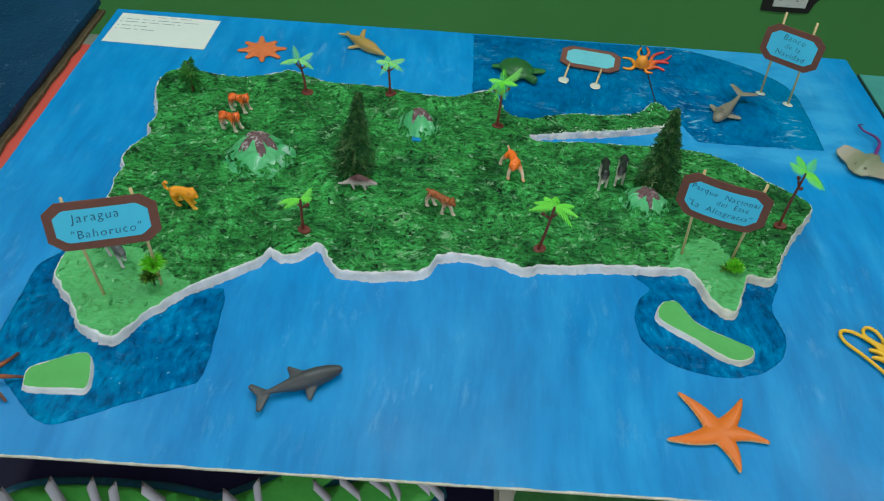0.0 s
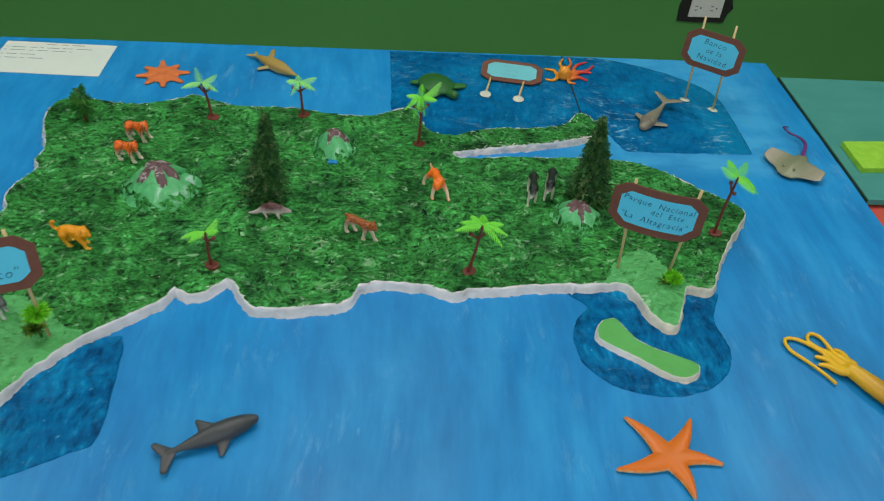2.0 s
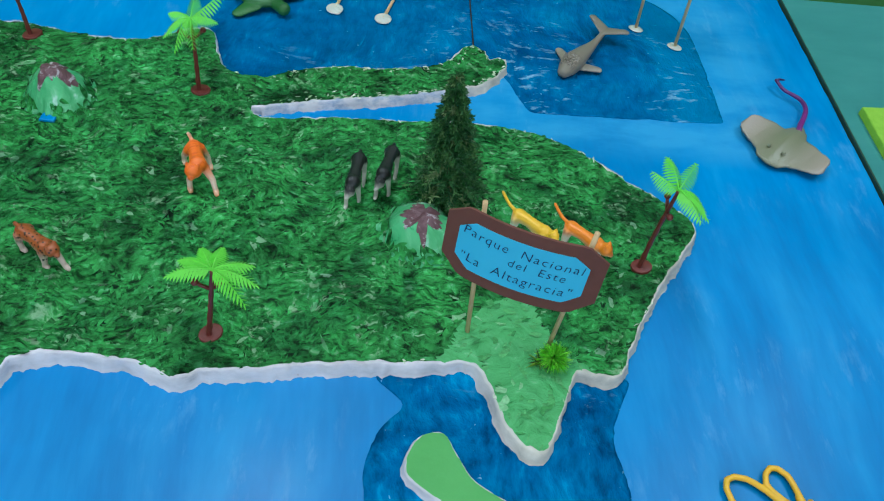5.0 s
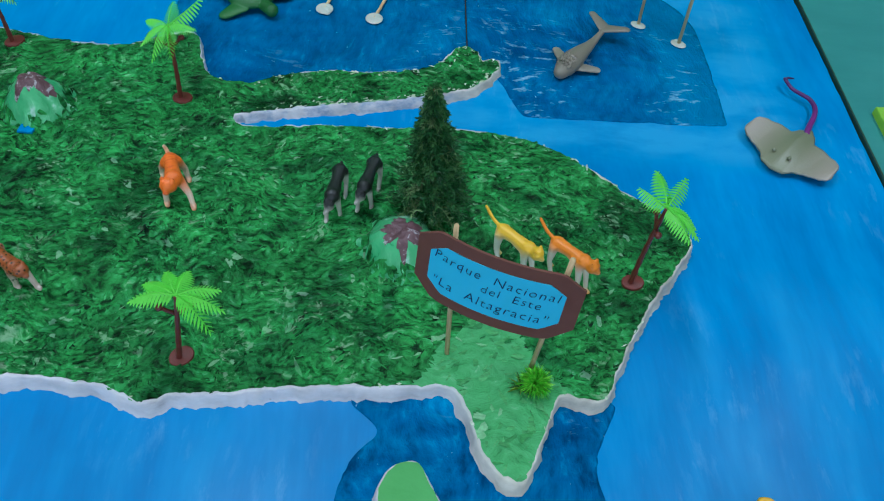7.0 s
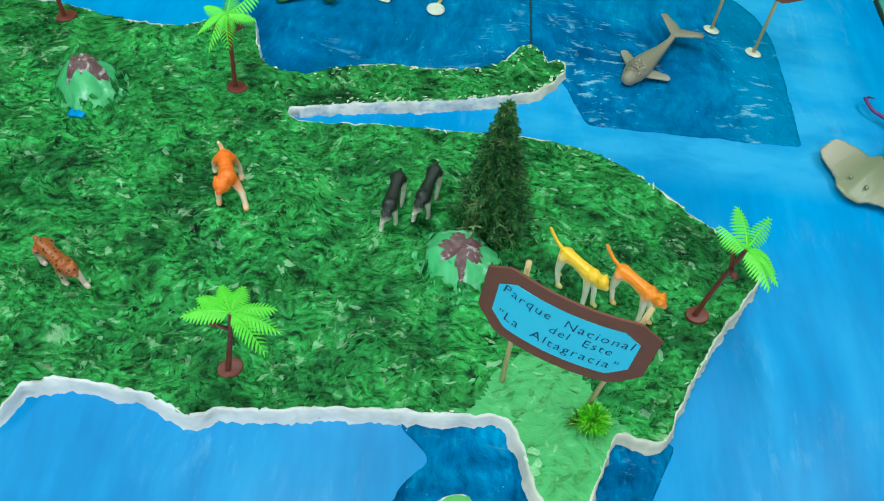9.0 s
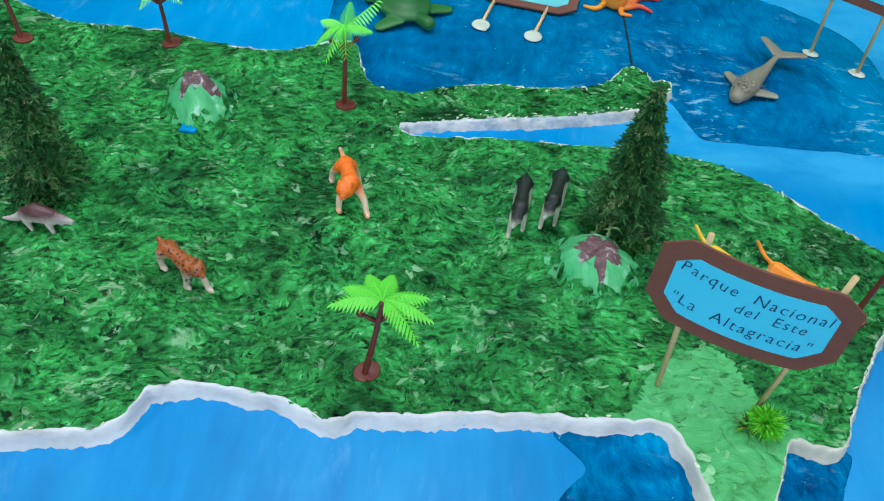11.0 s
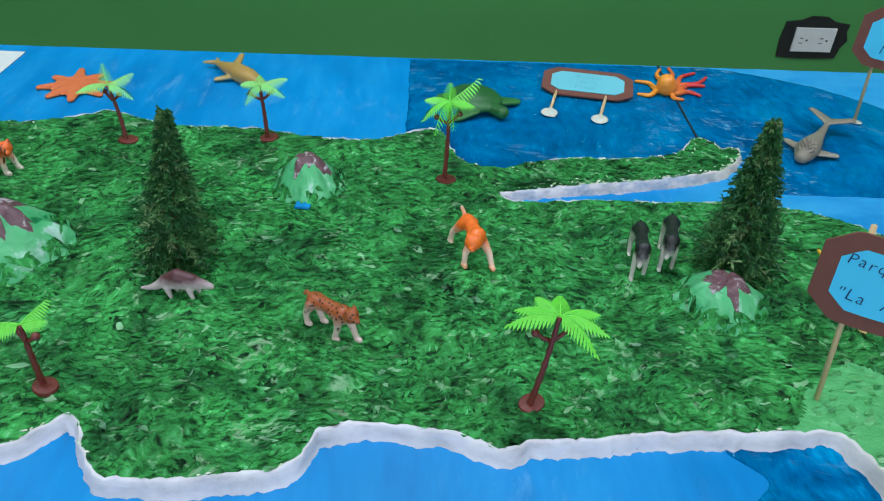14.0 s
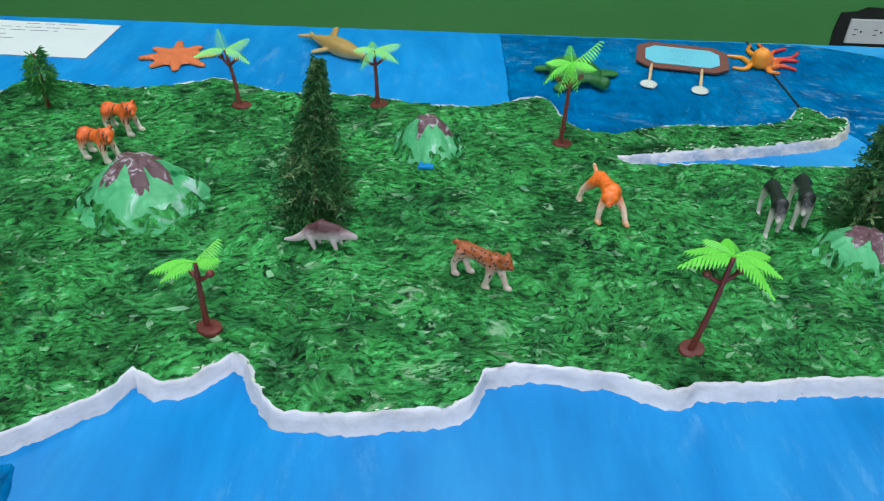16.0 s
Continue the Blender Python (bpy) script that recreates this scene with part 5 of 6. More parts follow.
BZ = 0.400
low_bench(-1.45, 0.12, 1.55, 0.90, BZ)
LOW = BZ + 0.012
navy = thing("navy_model_board", pose(0, 0, 0), "navy painted board with a bright green cape and paper flags", "map board")
part("panel", prism_bm([(-1.35, 0.20), (0.168, 0.20), (0.171, 0.86), (-1.35, 0.86)], BZ, LOW), NAVY, navy, smooth=False)
CAPE_NORTH = [(-0.90, 0.560), (-0.80, 0.600), (-0.733, 0.636), (-0.684, 0.663), (-0.651, 0.682), (-0.603, 0.692), (-0.532, 0.697), (-0.459, 0.697), (-0.396, 0.695), (-0.331, 0.684), (-0.306, 0.686), (-0.263, 0.708), (-0.225, 0.731), (-0.186, 0.761), (-0.150, 0.785), (-0.095, 0.785), (-0.115, 0.750), (-0.138, 0.722), (-0.097, 0.732), (-0.034, 0.750), (0.009, 0.760), (0.050, 0.750)]
CAPE_SOUTH = [(0.066, 0.727), (0.035, 0.701), (-0.009, 0.688), (-0.034, 0.654), (-0.01, 0.60), (-0.08, 0.56), (-0.30, 0.52), (-0.60, 0.50), (-0.90, 0.48)]
for name, grow, z1, mat, words in (("shallow_water", 0.020, 0.0016, TEAL, "teal painted shallows"), ("cape", 0.0, 0.011, FLAT_GREEN, "bright green foam cape")):
    line = [(p.x, p.y) for p in smooth_line(CAPE_NORTH + CAPE_SOUTH, 0.012, True)]
    if sum(a[0] * b[1] - a[1] * b[0] for a, b in zip(line, line[1:] + line[:1])) < 0:
        line.reverse()
    grown = [(x + nx * grow, y + ny * grow) for (x, y), (nx, ny) in zip(line, outward(line))]
    verts, faces = filled(grown, 0.02, lambda x, y: LOW + z1, random.Random(4))
    ob = net_object(name, verts, faces, [mat], navy, words)
    thick = ob.modifiers.new("thick", "SOLIDIFY")
    thick.thickness, thick.offset = z1 + 0.003, -1


def paper_flag(x, y, heading, length, wide, tip):
    th = thing("paper_flag", pose(x, y, LOW + 0.011, 0, 0, heading), "blank white paper flag stuck on a pin in the cape", "paper flag", "paper flags")
    bm = bmesh.new()
    rows = []
    for k in range(7):
        s = k / 6
        px = length * s
        pz = 0.030 - tip * s - 0.006 * s * s
        rows.append([bm.verts.new((px + 0.008, -wide / 2 + 0.004 * s, pz)), bm.verts.new((px - 0.006, wide / 2 + 0.004 * s, pz + 0.006))])
    for a, b in zip(rows, rows[1:]):
        bm.faces.new((a[0], b[0], b[1], a[1]))
    flag = part("flag", bm, FLAG_PAPER, th, smooth=True)
    thick = flag.modifiers.new("thick", "SOLIDIFY")
    thick.thickness = 0.0006
    part("pin", tube_bm([(0.002, 0.004, -0.004), (0.001, 0.004, 0.042)], 0.0008, 6), BROWN_CARD, th)


for x, y, heading, length, wide, tip in ((-0.725, 0.640, -50, 0.040, 0.020, 0.018), (-0.672, 0.655, -42, 0.044, 0.022, 0.018), (-0.600, 0.680, -48, 0.048, 0.022, 0.020), (-0.530, 0.686, -62, 0.048, 0.018, 0.020), (-0.490, 0.682, -72, 0.036, 0.018, 0.016), (-0.440, 0.682, -28, 0.046, 0.022, 0.016), (-0.300, 0.680, -32, 0.040, 0.020, 0.016), (-0.248, 0.708, -80, 0.034, 0.014, 0.018), (-0.150, 0.710, -38, 0.040, 0.016, 0.014), (-0.106, 0.722, -32, 0.044, 0.016, 0.014), (-0.056, 0.730, -30, 0.044, 0.016, 0.012), (-0.018, 0.734, -60, 0.036, 0.014, 0.014), (0.008, 0.752, -40, 0.056, 0.017, 0.006), (0.040, 0.736, -42, 0.050, 0.017, 0.010), (-0.098, 0.778, -40, 0.016, 0.011, 0.008)):
    paper_flag(x, y, heading, length, wide * 0.78, tip)

caption = thing("caption_card", pose(-0.238, 0.624, LOW + 0.0125, 0, 0, 2), "white card with drawn capital letters on the cape", "card")
part("card", box_bm(-0.062, -0.028, -0.0012, 0.062, 0.026, 0.0012), PAPER, caption, smooth=False)
letters = lettering("SAMANA", 0.030, PENCIL, caption, (0, 0, 0), 0.0)
letters.matrix_basis = pose(0, -0.004, 0.0016, -90, 0, 0)

relief = thing("green_relief_board", pose(0, 0, 0), "cream card with a dark green painted relief", "map board")
part("panel", prism_bm([(0.178, 0.20), (0.728, 0.20), (0.720, 0.785), (0.400, 0.786), (0.180, 0.782)], BZ, LOW, 0.001), CREAM, relief, smooth=False)
green_line = [(p.x + 0.003 * noise.noise((p.x * 30, p.y * 30, 3)), p.y) for p in smooth_line([(0.206, 0.24), (0.400, 0.235), (0.688, 0.24), (0.692, 0.5), (0.690, 0.72), (0.688, 0.762), (0.670, 0.771), (0.55, 0.774), (0.35, 0.771), (0.26, 0.760), (0.222, 0.753), (0.209, 0.742), (0.205, 0.70), (0.203, 0.5)], 0.012, True)]
verts, faces = filled(green_line, 0.012, lambda x, y: LOW + 0.004 + 0.003 * noise.noise((x * 22, y * 22, 1)), random.Random(6))
ob = net_object("green_field", verts, faces, [MOSS], relief, "dark green painted field")
thick = ob.modifiers.new("thick", "SOLIDIFY")
thick.thickness, thick.offset = 0.008, -1
rock_line = [(p.x, p.y) for p in smooth_line([(0.36, 0.52), (0.50, 0.50), (0.53, 0.60), (0.520, 0.700), (0.488, 0.716), (0.45, 0.702), (0.38, 0.694), (0.350, 0.67)], 0.012, True)]
verts, faces = filled(rock_line, 0.008, lambda x, y: LOW + 0.016 + 0.006 * noise.noise((x * 55, y * 55, 1)), random.Random(7))
ob = net_object("rough_peak", verts, faces, [ROCK], relief, "brown and white rough painted peak")
thick = ob.modifiers.new("thick", "SOLIDIFY")
thick.thickness, thick.offset = 0.018, -1
cloth_bm = bmesh.new()
bmesh.ops.create_grid(cloth_bm, x_segments=30, y_segments=26, size=0.5, matrix=Matrix.LocRotScale((1.135, 0.50, BZ), None, (0.80, 0.62, 1)))
for v in cloth_bm.verts:
    v.co.z += 0.007 + 0.004 * noise.noise((v.co.x * 7, v.co.y * 9, 2))
cloth = finish("pale_cloth", cloth_bm, LAVENDER)
thick = cloth.modifiers.new("thick", "SOLIDIFY")
thick.thickness = 0.003
tagged(cloth, "pale lavender cloth spread over the low bench", "cloth")


# ---- toy animals on the island ----
def quad_bm(length, leg, thick, head=(0.16, 0.0, 0.10), head_r=0.78, tail=(), snout=0.5, ears=0.3, stride=(0.18, -0.12, 0.14, -0.16), slim=0.30, arch=0.0, turn=0.0, splay=0.1, drop=0.0):
    """A four-legged toy, nose along +x, feet at z = 0."""
    bm = bmesh.new()
    hip, chest = Vector((-length * 0.36, 0, leg + thick * 0.95)), Vector((length * 0.27, 0, leg + thick * (0.90 - drop)))
    waist = hip.lerp(chest, 0.45) + Vector((0, 0, arch * thick + thick * 0.10))
    for a, ra, b, rb in ((hip, 0.90, waist, 0.74), (waist, 0.74, chest, 0.98)):
        limb_into(bm, a, thick * ra, b, thick * rb)
    blob_into(bm, chest + Vector((length * 0.02, 0, thick * 0.15)), (thick * 0.95, thick * 0.98, thick * 1.0))
    skull = chest + Vector((length * head[0], length * head[1], length * head[2] + thick * 0.2))
    limb_into(bm, chest + Vector((0, 0, thick * 0.15)), thick * 0.72, skull, thick * head_r * 0.85)
    blob_into(bm, skull, (thick * head_r * 0.95, thick * head_r, thick * head_r * 0.92))
    c, s = math.cos(radians(turn)), math.sin(radians(turn))
    nose = skull + Vector((c, s, -0.40)) * thick * head_r * (0.55 + snout)
    limb_into(bm, skull + Vector((0, 0, -thick * head_r * 0.2)), thick * head_r * 0.6, nose, thick * head_r * 0.40)
    for side in (-1, 1):
        ear = skull + Vector((-s * side, c * side, 0)) * thick * head_r * 0.62 + Vector((0, 0, thick * head_r * 0.72))
        limb_into(bm, ear, thick * ears, ear + Vector((-thick * 0.05, 0, thick * ears * 1.0)), thick * ears * 0.55)
    for n, (root, swing) in enumerate(((chest, stride[0]), (chest, stride[1]), (hip, stride[2]), (hip, stride[3]))):
        side = 1 if n % 2 else -1
        rear = n > 1
        top = root + Vector((0, side * thick * 0.52, -thick * 0.2))
        foot = Vector((top.x + length * swing, top.y + side * thick * splay, thick * slim))
        knee = top.lerp(foot, 0.55) + Vector((length * (-0.07 if rear else 0.02), side * thick * splay * 0.3, 0))
        limb_into(bm, top, thick * slim * (2.2 if rear else 1.8), knee, thick * slim * 1.15)
        limb_into(bm, knee, thick * slim * 1.15, foot, thick * slim * 0.95)
        limb_into(bm, foot, thick * slim * 1.15, foot + Vector((thick * 0.42, 0, -thick * slim * 0.15)), thick * slim * 0.95)
    if tail:
        chain_into(bm, [hip + Vector((-thick * 0.7, 0, thick * 0.4))] + [hip + Vector(p) * length for p in tail], thick * 0.26, thick * 0.21)
    return bm


ORANGE_CAT = toy("orange_toy_plastic", (0.88, 0.25, 0.010), (0.82, 0.70, 0.56), 0.037, 0.050, feet=((0.84, 0.42, 0.05), 0.010))
TIGER = toy("striped_toy_plastic", (0.78, 0.135, 0.015), (0.72, 0.62, 0.50), 0.012, 0.027, 0.4, "stripes", (0.10, 0.025, 0.008), (620, 60, 90))
PALE_TIGER = toy("orange_white_toy_plastic", (0.88, 0.17, 0.012), (0.84, 0.60, 0.46), 0.017, 0.033, 0.4, "stripes", (0.74, 0.11, 0.008), (420, 60, 60), ((0.86, 0.30, 0.10), 0.009), ((0.84, 0.66, 0.46), -0.0195))
LION = toy("yellow_orange_toy_plastic", (0.82, 0.30, 0.010), (0.82, 0.42, 0.03), 0.004, 0.022)
YELLOW_CAT = toy("yellow_white_toy_plastic", (0.86, 0.50, 0.020), (0.80, 0.76, 0.62), 0.037, 0.051, feet=((0.82, 0.62, 0.14), 0.010))
LEOPARD = toy("spotted_toy_plastic", (0.34, 0.085, 0.020), (0.66, 0.50, 0.42), 0.018, 0.034, 0.4, "spots", (0.015, 0.008, 0.004), (260, 260, 260))
DOG = toy("black_white_toy_plastic", (0.012, 0.014, 0.012), (0.52, 0.49, 0.42), 0.029, 0.035, 0.45)
GREY_BEAST = toy("grey_white_toy_plastic", (0.085, 0.085, 0.09), (0.50, 0.49, 0.48), 0.014, 0.027, 0.5)
BURROWER = toy("brown_pink_toy_plastic", (0.085, 0.026, 0.030), (0.58, 0.46, 0.46), 0.017, 0.027, 0.5)


def on_land(x, y, heading, sink=0.001, tilt=0.0):
    return pose(x, y, land_height(x, y) - sink, 0, tilt, heading)


UP_TAIL = [(-0.26, 0, 0.11), (-0.39, 0.01, 0.20), (-0.50, 0.02, 0.29)]
moulded("toy_tiger", quad_bm(0.043, 0.024, 0.0100, (0.19, -0.14, -0.04), 0.95, [(-0.16, -0.02, 0.10), (-0.24, -0.05, 0.22), (-0.24, -0.08, 0.30)], 0.30, 0.26, (0.08, 0.36, -0.34, 0.02), 0.31, 0.15, -30, 0.8), PALE_TIGER, on_land(0.171, 1.222, -72), "bright orange toy tiger walking, pale belly and feet", "toy tiger")
for x, y, heading in ((-0.390, 1.370, -16), (-0.393, 1.304, -18)):
    moulded("toy_tiger", quad_bm(0.037, 0.019, 0.0098, (0.17, 0, 0.08), 0.92, [(-0.10, 0, 0.02), (-0.16, 0, -0.08)], 0.35, 0.30, (0.16, 0.25, 0.04, -0.12), 0.33, 0.0, -35, 0.3), TIGER, on_land(x, y, heading), "orange toy tiger with dark stripes and pale legs", "toy tiger", "pair of toy tigers")
moulded("toy_lion", quad_bm(0.039, 0.017, 0.0112, (0.19, 0, 0.00), 0.84, [(-0.26, 0, 0.00), (-0.46, 0, 0.10), (-0.52, 0, 0.32), (-0.42, 0, 0.44), (-0.34, 0, 0.40)], 0.4, 0.28, (0.28, 0.02, 0.12, -0.02), 0.30, 0.35), LION, on_land(-0.418, 1.068, -12), "yellow orange plastic toy lion with raised tail", "toy lion")
for x, y, mat, words in ((0.536, 1.135, YELLOW_CAT, "pale yellow toy cat with raised tail"), (0.591, 1.121, ORANGE_CAT, "orange and white toy cat with raised tail")):
    moulded("toy_cat", quad_bm(0.052, 0.038, 0.0086, (0.23, 0, 0.03), 0.92, UP_TAIL, 0.30, 0.26, (0.10, 0.20, 0.10, -0.10), 0.30, 0.1, drop=0.0), mat, on_land(x, y, -44), words, "toy cat", "pair of toy cats")
moulded("toy_leopard", quad_bm(0.053, 0.021, 0.0092, (0.21, 0.0, 0.06), 0.86, [(-0.18, 0, 0.10), (-0.24, 0, 0.02)], 0.32, 0.27, (-0.10, 0.22, -0.12, 0.06), 0.31, 0.1), LEOPARD, on_land(0.037, 1.098, -36), "brown toy leopard with black spots and pale legs", "toy leopard")
for x, y, heading in ((0.346, 1.212, -98), (0.381, 1.227, -104)):
    moulded("toy_dog", quad_bm(0.060, 0.028, 0.0086, (0.19, -0.02, -0.10), 0.72, [(-0.14, 0, 0.06), (-0.17, 0, -0.06)], 0.8, 0.32, (0.10, -0.06, 0.02, 0.12), 0.28, 0.0, -18, 0.25), DOG, on_land(x, y, heading), "black backed toy dog with grey legs, head lowered", "toy dog", "pair of toy dogs")
moulded("toy_donkey", quad_bm(0.055, 0.020, 0.0085, (0.19, 0, -0.05), 0.75, [(-0.10, 0, -0.04)], 0.7, 0.28, (0.18, -0.04, 0.12, -0.06), 0.30), GREY_BEAST, on_land(-0.490, 0.925, -40), "grey toy beast with pale legs behind the sign", "toy animal")
beast = bmesh.new()
for a, ra, b, rb in (((-0.024, 0, 0.018), 0.0090, (-0.004, 0, 0.023), 0.0122), ((-0.004, 0, 0.023), 0.0122, (0.020, 0, 0.020), 0.0098), ((0.020, 0, 0.020), 0.0085, (0.037, 0, 0.018), 0.0058), ((0.037, 0, 0.018), 0.0055, (0.048, 0, 0.016), 0.0036)):
    limb_into(beast, a, ra, b, rb)
chain_into(beast, [(-0.026, 0, 0.018), (-0.038, 0, 0.012), (-0.050, 0.001, 0.008), (-0.064, 0.002, 0.006)], 0.0068, 0.0018)
for lx, side in ((0.018, 1), (0.014, -1), (-0.016, 1), (-0.020, -1)):
    limb_into(beast, (lx, side * 0.006, 0.014), 0.0052, (lx + 0.005, side * 0.008, 0.003), 0.0030)
moulded("toy_armadillo", beast, BURROWER, on_land(-0.114, 1.147, -4) @ Matrix.Diagonal((0.64, 0.70, 0.92, 1)), "purple brown toy burrowing animal with pale belly", "toy animal")


# ---- toy sea creatures ----
def lying(x, y, heading, lift=0.0):
    return pose(x, y, TOP + lift, 0, 0, heading)


def arm_points(centre, tip, sway, n=6, z0=0.006, z1=0.003):
    c, t = Vector(centre), Vector(tip)
    side = Vector((-(t - c).y, (t - c).x)).normalized()
    return [(*(c.lerp(t, k / n) + side * sway * math.sin(2.2 * k / n * math.pi)), z0 + (z1 - z0) * k / n) for k in range(n + 1)]


STAR = toy("orange_starfish_rubber", (0.72, 0.150, 0.004), (0.86, 0.58, 0.26), 0.0028, 0.0074, 0.42)
star = bmesh.new()
for tip, sway in (((-0.074, -0.017), 0.004), ((0.070, -0.011), 0.005), ((0.018, -0.060), 0.005), ((0.047, 0.060), -0.004), ((-0.045, 0.064), -0.005)):
    side = Vector((-tip[1], tip[0])).normalized()
    for k in range(25):
        u = k / 24
        p = Vector((0, 0)).lerp(Vector(tip), u) + side * sway * math.sin(u * math.pi)
        r = 0.0150 * (1 - u) ** 0.85 + 0.0024
        blob_into(star, (p.x, p.y, 0.0045), (r * 1.05, r, 0.0070 - 0.0030 * u), (0, 0, math.degrees(math.atan2(tip[1], tip[0]))))
moulded("toy_starfish", star, STAR, lying(0.460, 0.670, 0), "large orange rubber starfish lying on the sea", "toy starfish", voxel=0.0013, passes=6)

FLATSTAR = toy("orange_felt", (0.62, 0.150, 0.040), (0.66, 0.20, 0.07), 0.000, 0.010, 0.85)
flat = bmesh.new()
blob_into(flat, (0, 0, 0.006), (0.036, 0.034, 0.006))
for k in range(8):
    a = radians(8 + 45 * k)
    r = (0.052, 0.044, 0.055, 0.048, 0.051, 0.046, 0.049, 0.053)[k]
    chain_into(flat, [(0.015 * math.cos(a), 0.015 * math.sin(a), 0.007), (0.035 * math.cos(a), 0.035 * math.sin(a), 0.006), (r * math.cos(a), r * math.sin(a), 0.0055)], 0.0105, 0.0055)
moulded("toy_sun_star", flat, FLATSTAR, lying(-0.402, 1.634, 4) @ Matrix.Diagonal((1, 1, 0.55, 1)), "flat dull orange eight-armed sea star toy", "toy sea star", voxel=0.0014, passes=4)


def octopus_bm(head, head_r, tips, sway, thick=0.0058, tall=True):
    bm = bmesh.new()
    blob_into(bm, (head[0], head[1], head_r * 0.8), (head_r, head_r * 0.9, head_r * 0.85))
    blob_into(bm, (head[0] - 0.15 * head_r, head[1] - 0.1 * head_r, head_r * (1.2 if tall else 0.9)), (head_r * 0.85, head_r * 0.8, head_r * 0.85))
    for n, tip in enumerate(tips):
        chain_into(bm, arm_points(head, tip, sway * (1 if n % 2 else -1), 7, 0.006, 0.0035), thick, thick * 0.45)
    return bm


def two_tone(name, near, far, axis, low, high, rough=0.4):
    """Plastic whose colour runs along the axes named, or outwards from the middle along several."""
    mat, tree, shader = node_material(name, rough)
    v = coords(tree, tuple(1 if n in axis else 0 for n in range(3)))
    reach = tree.nodes.new("ShaderNodeMapRange")
    reach.inputs[1].default_value, reach.inputs[2].default_value = low, high
    if low < 0:
        sep = tree.nodes.new("ShaderNodeSeparateXYZ")
        tree.links.new(v, sep.inputs[0])
        tree.links.new(sep.outputs[axis[0]], reach.inputs[0])
    else:
        away = tree.nodes.new("ShaderNodeVectorMath")
        away.operation = "LENGTH"
        tree.links.new(v, away.inputs[0])
        tree.links.new(away.outputs["Value"], reach.inputs[0])
    tree.links.new(mixed(tree, reach.outputs[0], near, far), shader.inputs["Base Color"])
    bump(tree, shader, noise_of(tree, coords(tree), 300.0, 3), 0.3, 0.001)
    return mat


OCTO = two_tone("orange_red_toy_plastic", (0.85, 0.30, 0.02), (0.62, 0.035, 0.035), (0,), -0.005, 0.045)
moulded("toy_octopus", octopus_bm((0, 0), 0.0165, [(-0.043, -0.012), (-0.036, 0.040), (0.008, 0.088), (0.030, 0.092), (0.062, 0.078), (0.082, 0.058), (0.052, -0.005), (0.018, -0.026), (0.066, 0.030)], 0.006), OCTO, lying(0.488, 1.672, 0), "orange toy octopus with red tentacle tips", "toy octopus", voxel=0.0012)
OCTO_DARK = two_tone("burnt_orange_toy_plastic", (0.62, 0.14, 0.012), (0.10, 0.024, 0.012), (0, 1), 0.018, 0.054)
fan = bmesh.new()
blob_into(fan, (0, 0, 0.015), (0.021, 0.019, 0.015))
for k in range(16):
    a = 2 * math.pi * k / 16 + 0.12
    long = 0.061 + 0.009 * math.sin(k * 2.3)
    bend = 0.10 + 0.55 * math.sin(k * 0.79)
    chain_into(fan, [(long * s * math.cos(a + bend * s), long * s * math.sin(a + bend * s), 0.012 - 0.009 * s + 0.004 * math.sin(3 * s)) for s in (0.2, 0.35, 0.5, 0.65, 0.8, 0.92, 1.0)], 0.0046, 0.0022)
moulded("toy_octopus", fan, OCTO_DARK, lying(-0.612, 0.672, 0, 0.001) @ Matrix.Diagonal((1.12, 0.95, 1, 1)), "burnt orange toy octopus with many brown arms", "toy octopus", voxel=0.0011, passes=2)


def finer(*rows):
    """Rows with three more eased in between each two."""
    out = []
    for a, b in zip(rows, rows[1:]):
        out += [tuple(u + (v - u) * k / 4 for u, v in zip(a, b)) for k in range(4)]
    return out + [rows[-1]]


SHARK = toy("dark_grey_toy_plastic", (0.050, 0.050, 0.056), (0.070, 0.068, 0.072), 0.002, 0.02, 0.42)
shark = bmesh.new()
for x, r in finer((-0.048, 0.0040), (-0.036, 0.0058), (-0.022, 0.0092), (-0.006, 0.0140), (0.012, 0.0172), (0.030, 0.0172), (0.046, 0.0145), (0.058, 0.0098)):
    blob_into(shark, (x, 0, 0.0130), (0.014, r, r * 0.92))
chain_into(shark, [(-0.046, 0, 0.012), (-0.056, 0.001, 0.012)], 0.0043, 0.0038)
for side, far in ((1, 0.022), (-1, 0.026)):
    for k in range(12):
        s = k / 11
        blob_into(shark, (-0.055 - 0.014 * s, side * far * s, 0.011), (0.0115 - 0.006 * s, 0.0065, 0.0030))
for k in range(12):
    s = k / 11
    blob_into(shark, (0.004 - 0.012 * s, 0.008 + 0.014 * s, 0.020 + 0.008 * s), (0.015 - 0.0115 * s, 0.005, 0.004))
    blob_into(shark, (0.018 - 0.010 * s, -0.012 - 0.020 * s, 0.010 - 0.005 * s), (0.012 - 0.0075 * s, 0.006, 0.0030))
moulded("toy_shark", shark, SHARK, lying(-0.149, 0.703, 27) @ Matrix.Diagonal((0.94, 0.84, 0.90, 1)), "dark grey plastic toy shark lying on the sea", "toy shark", voxel=0.0012, passes=5)

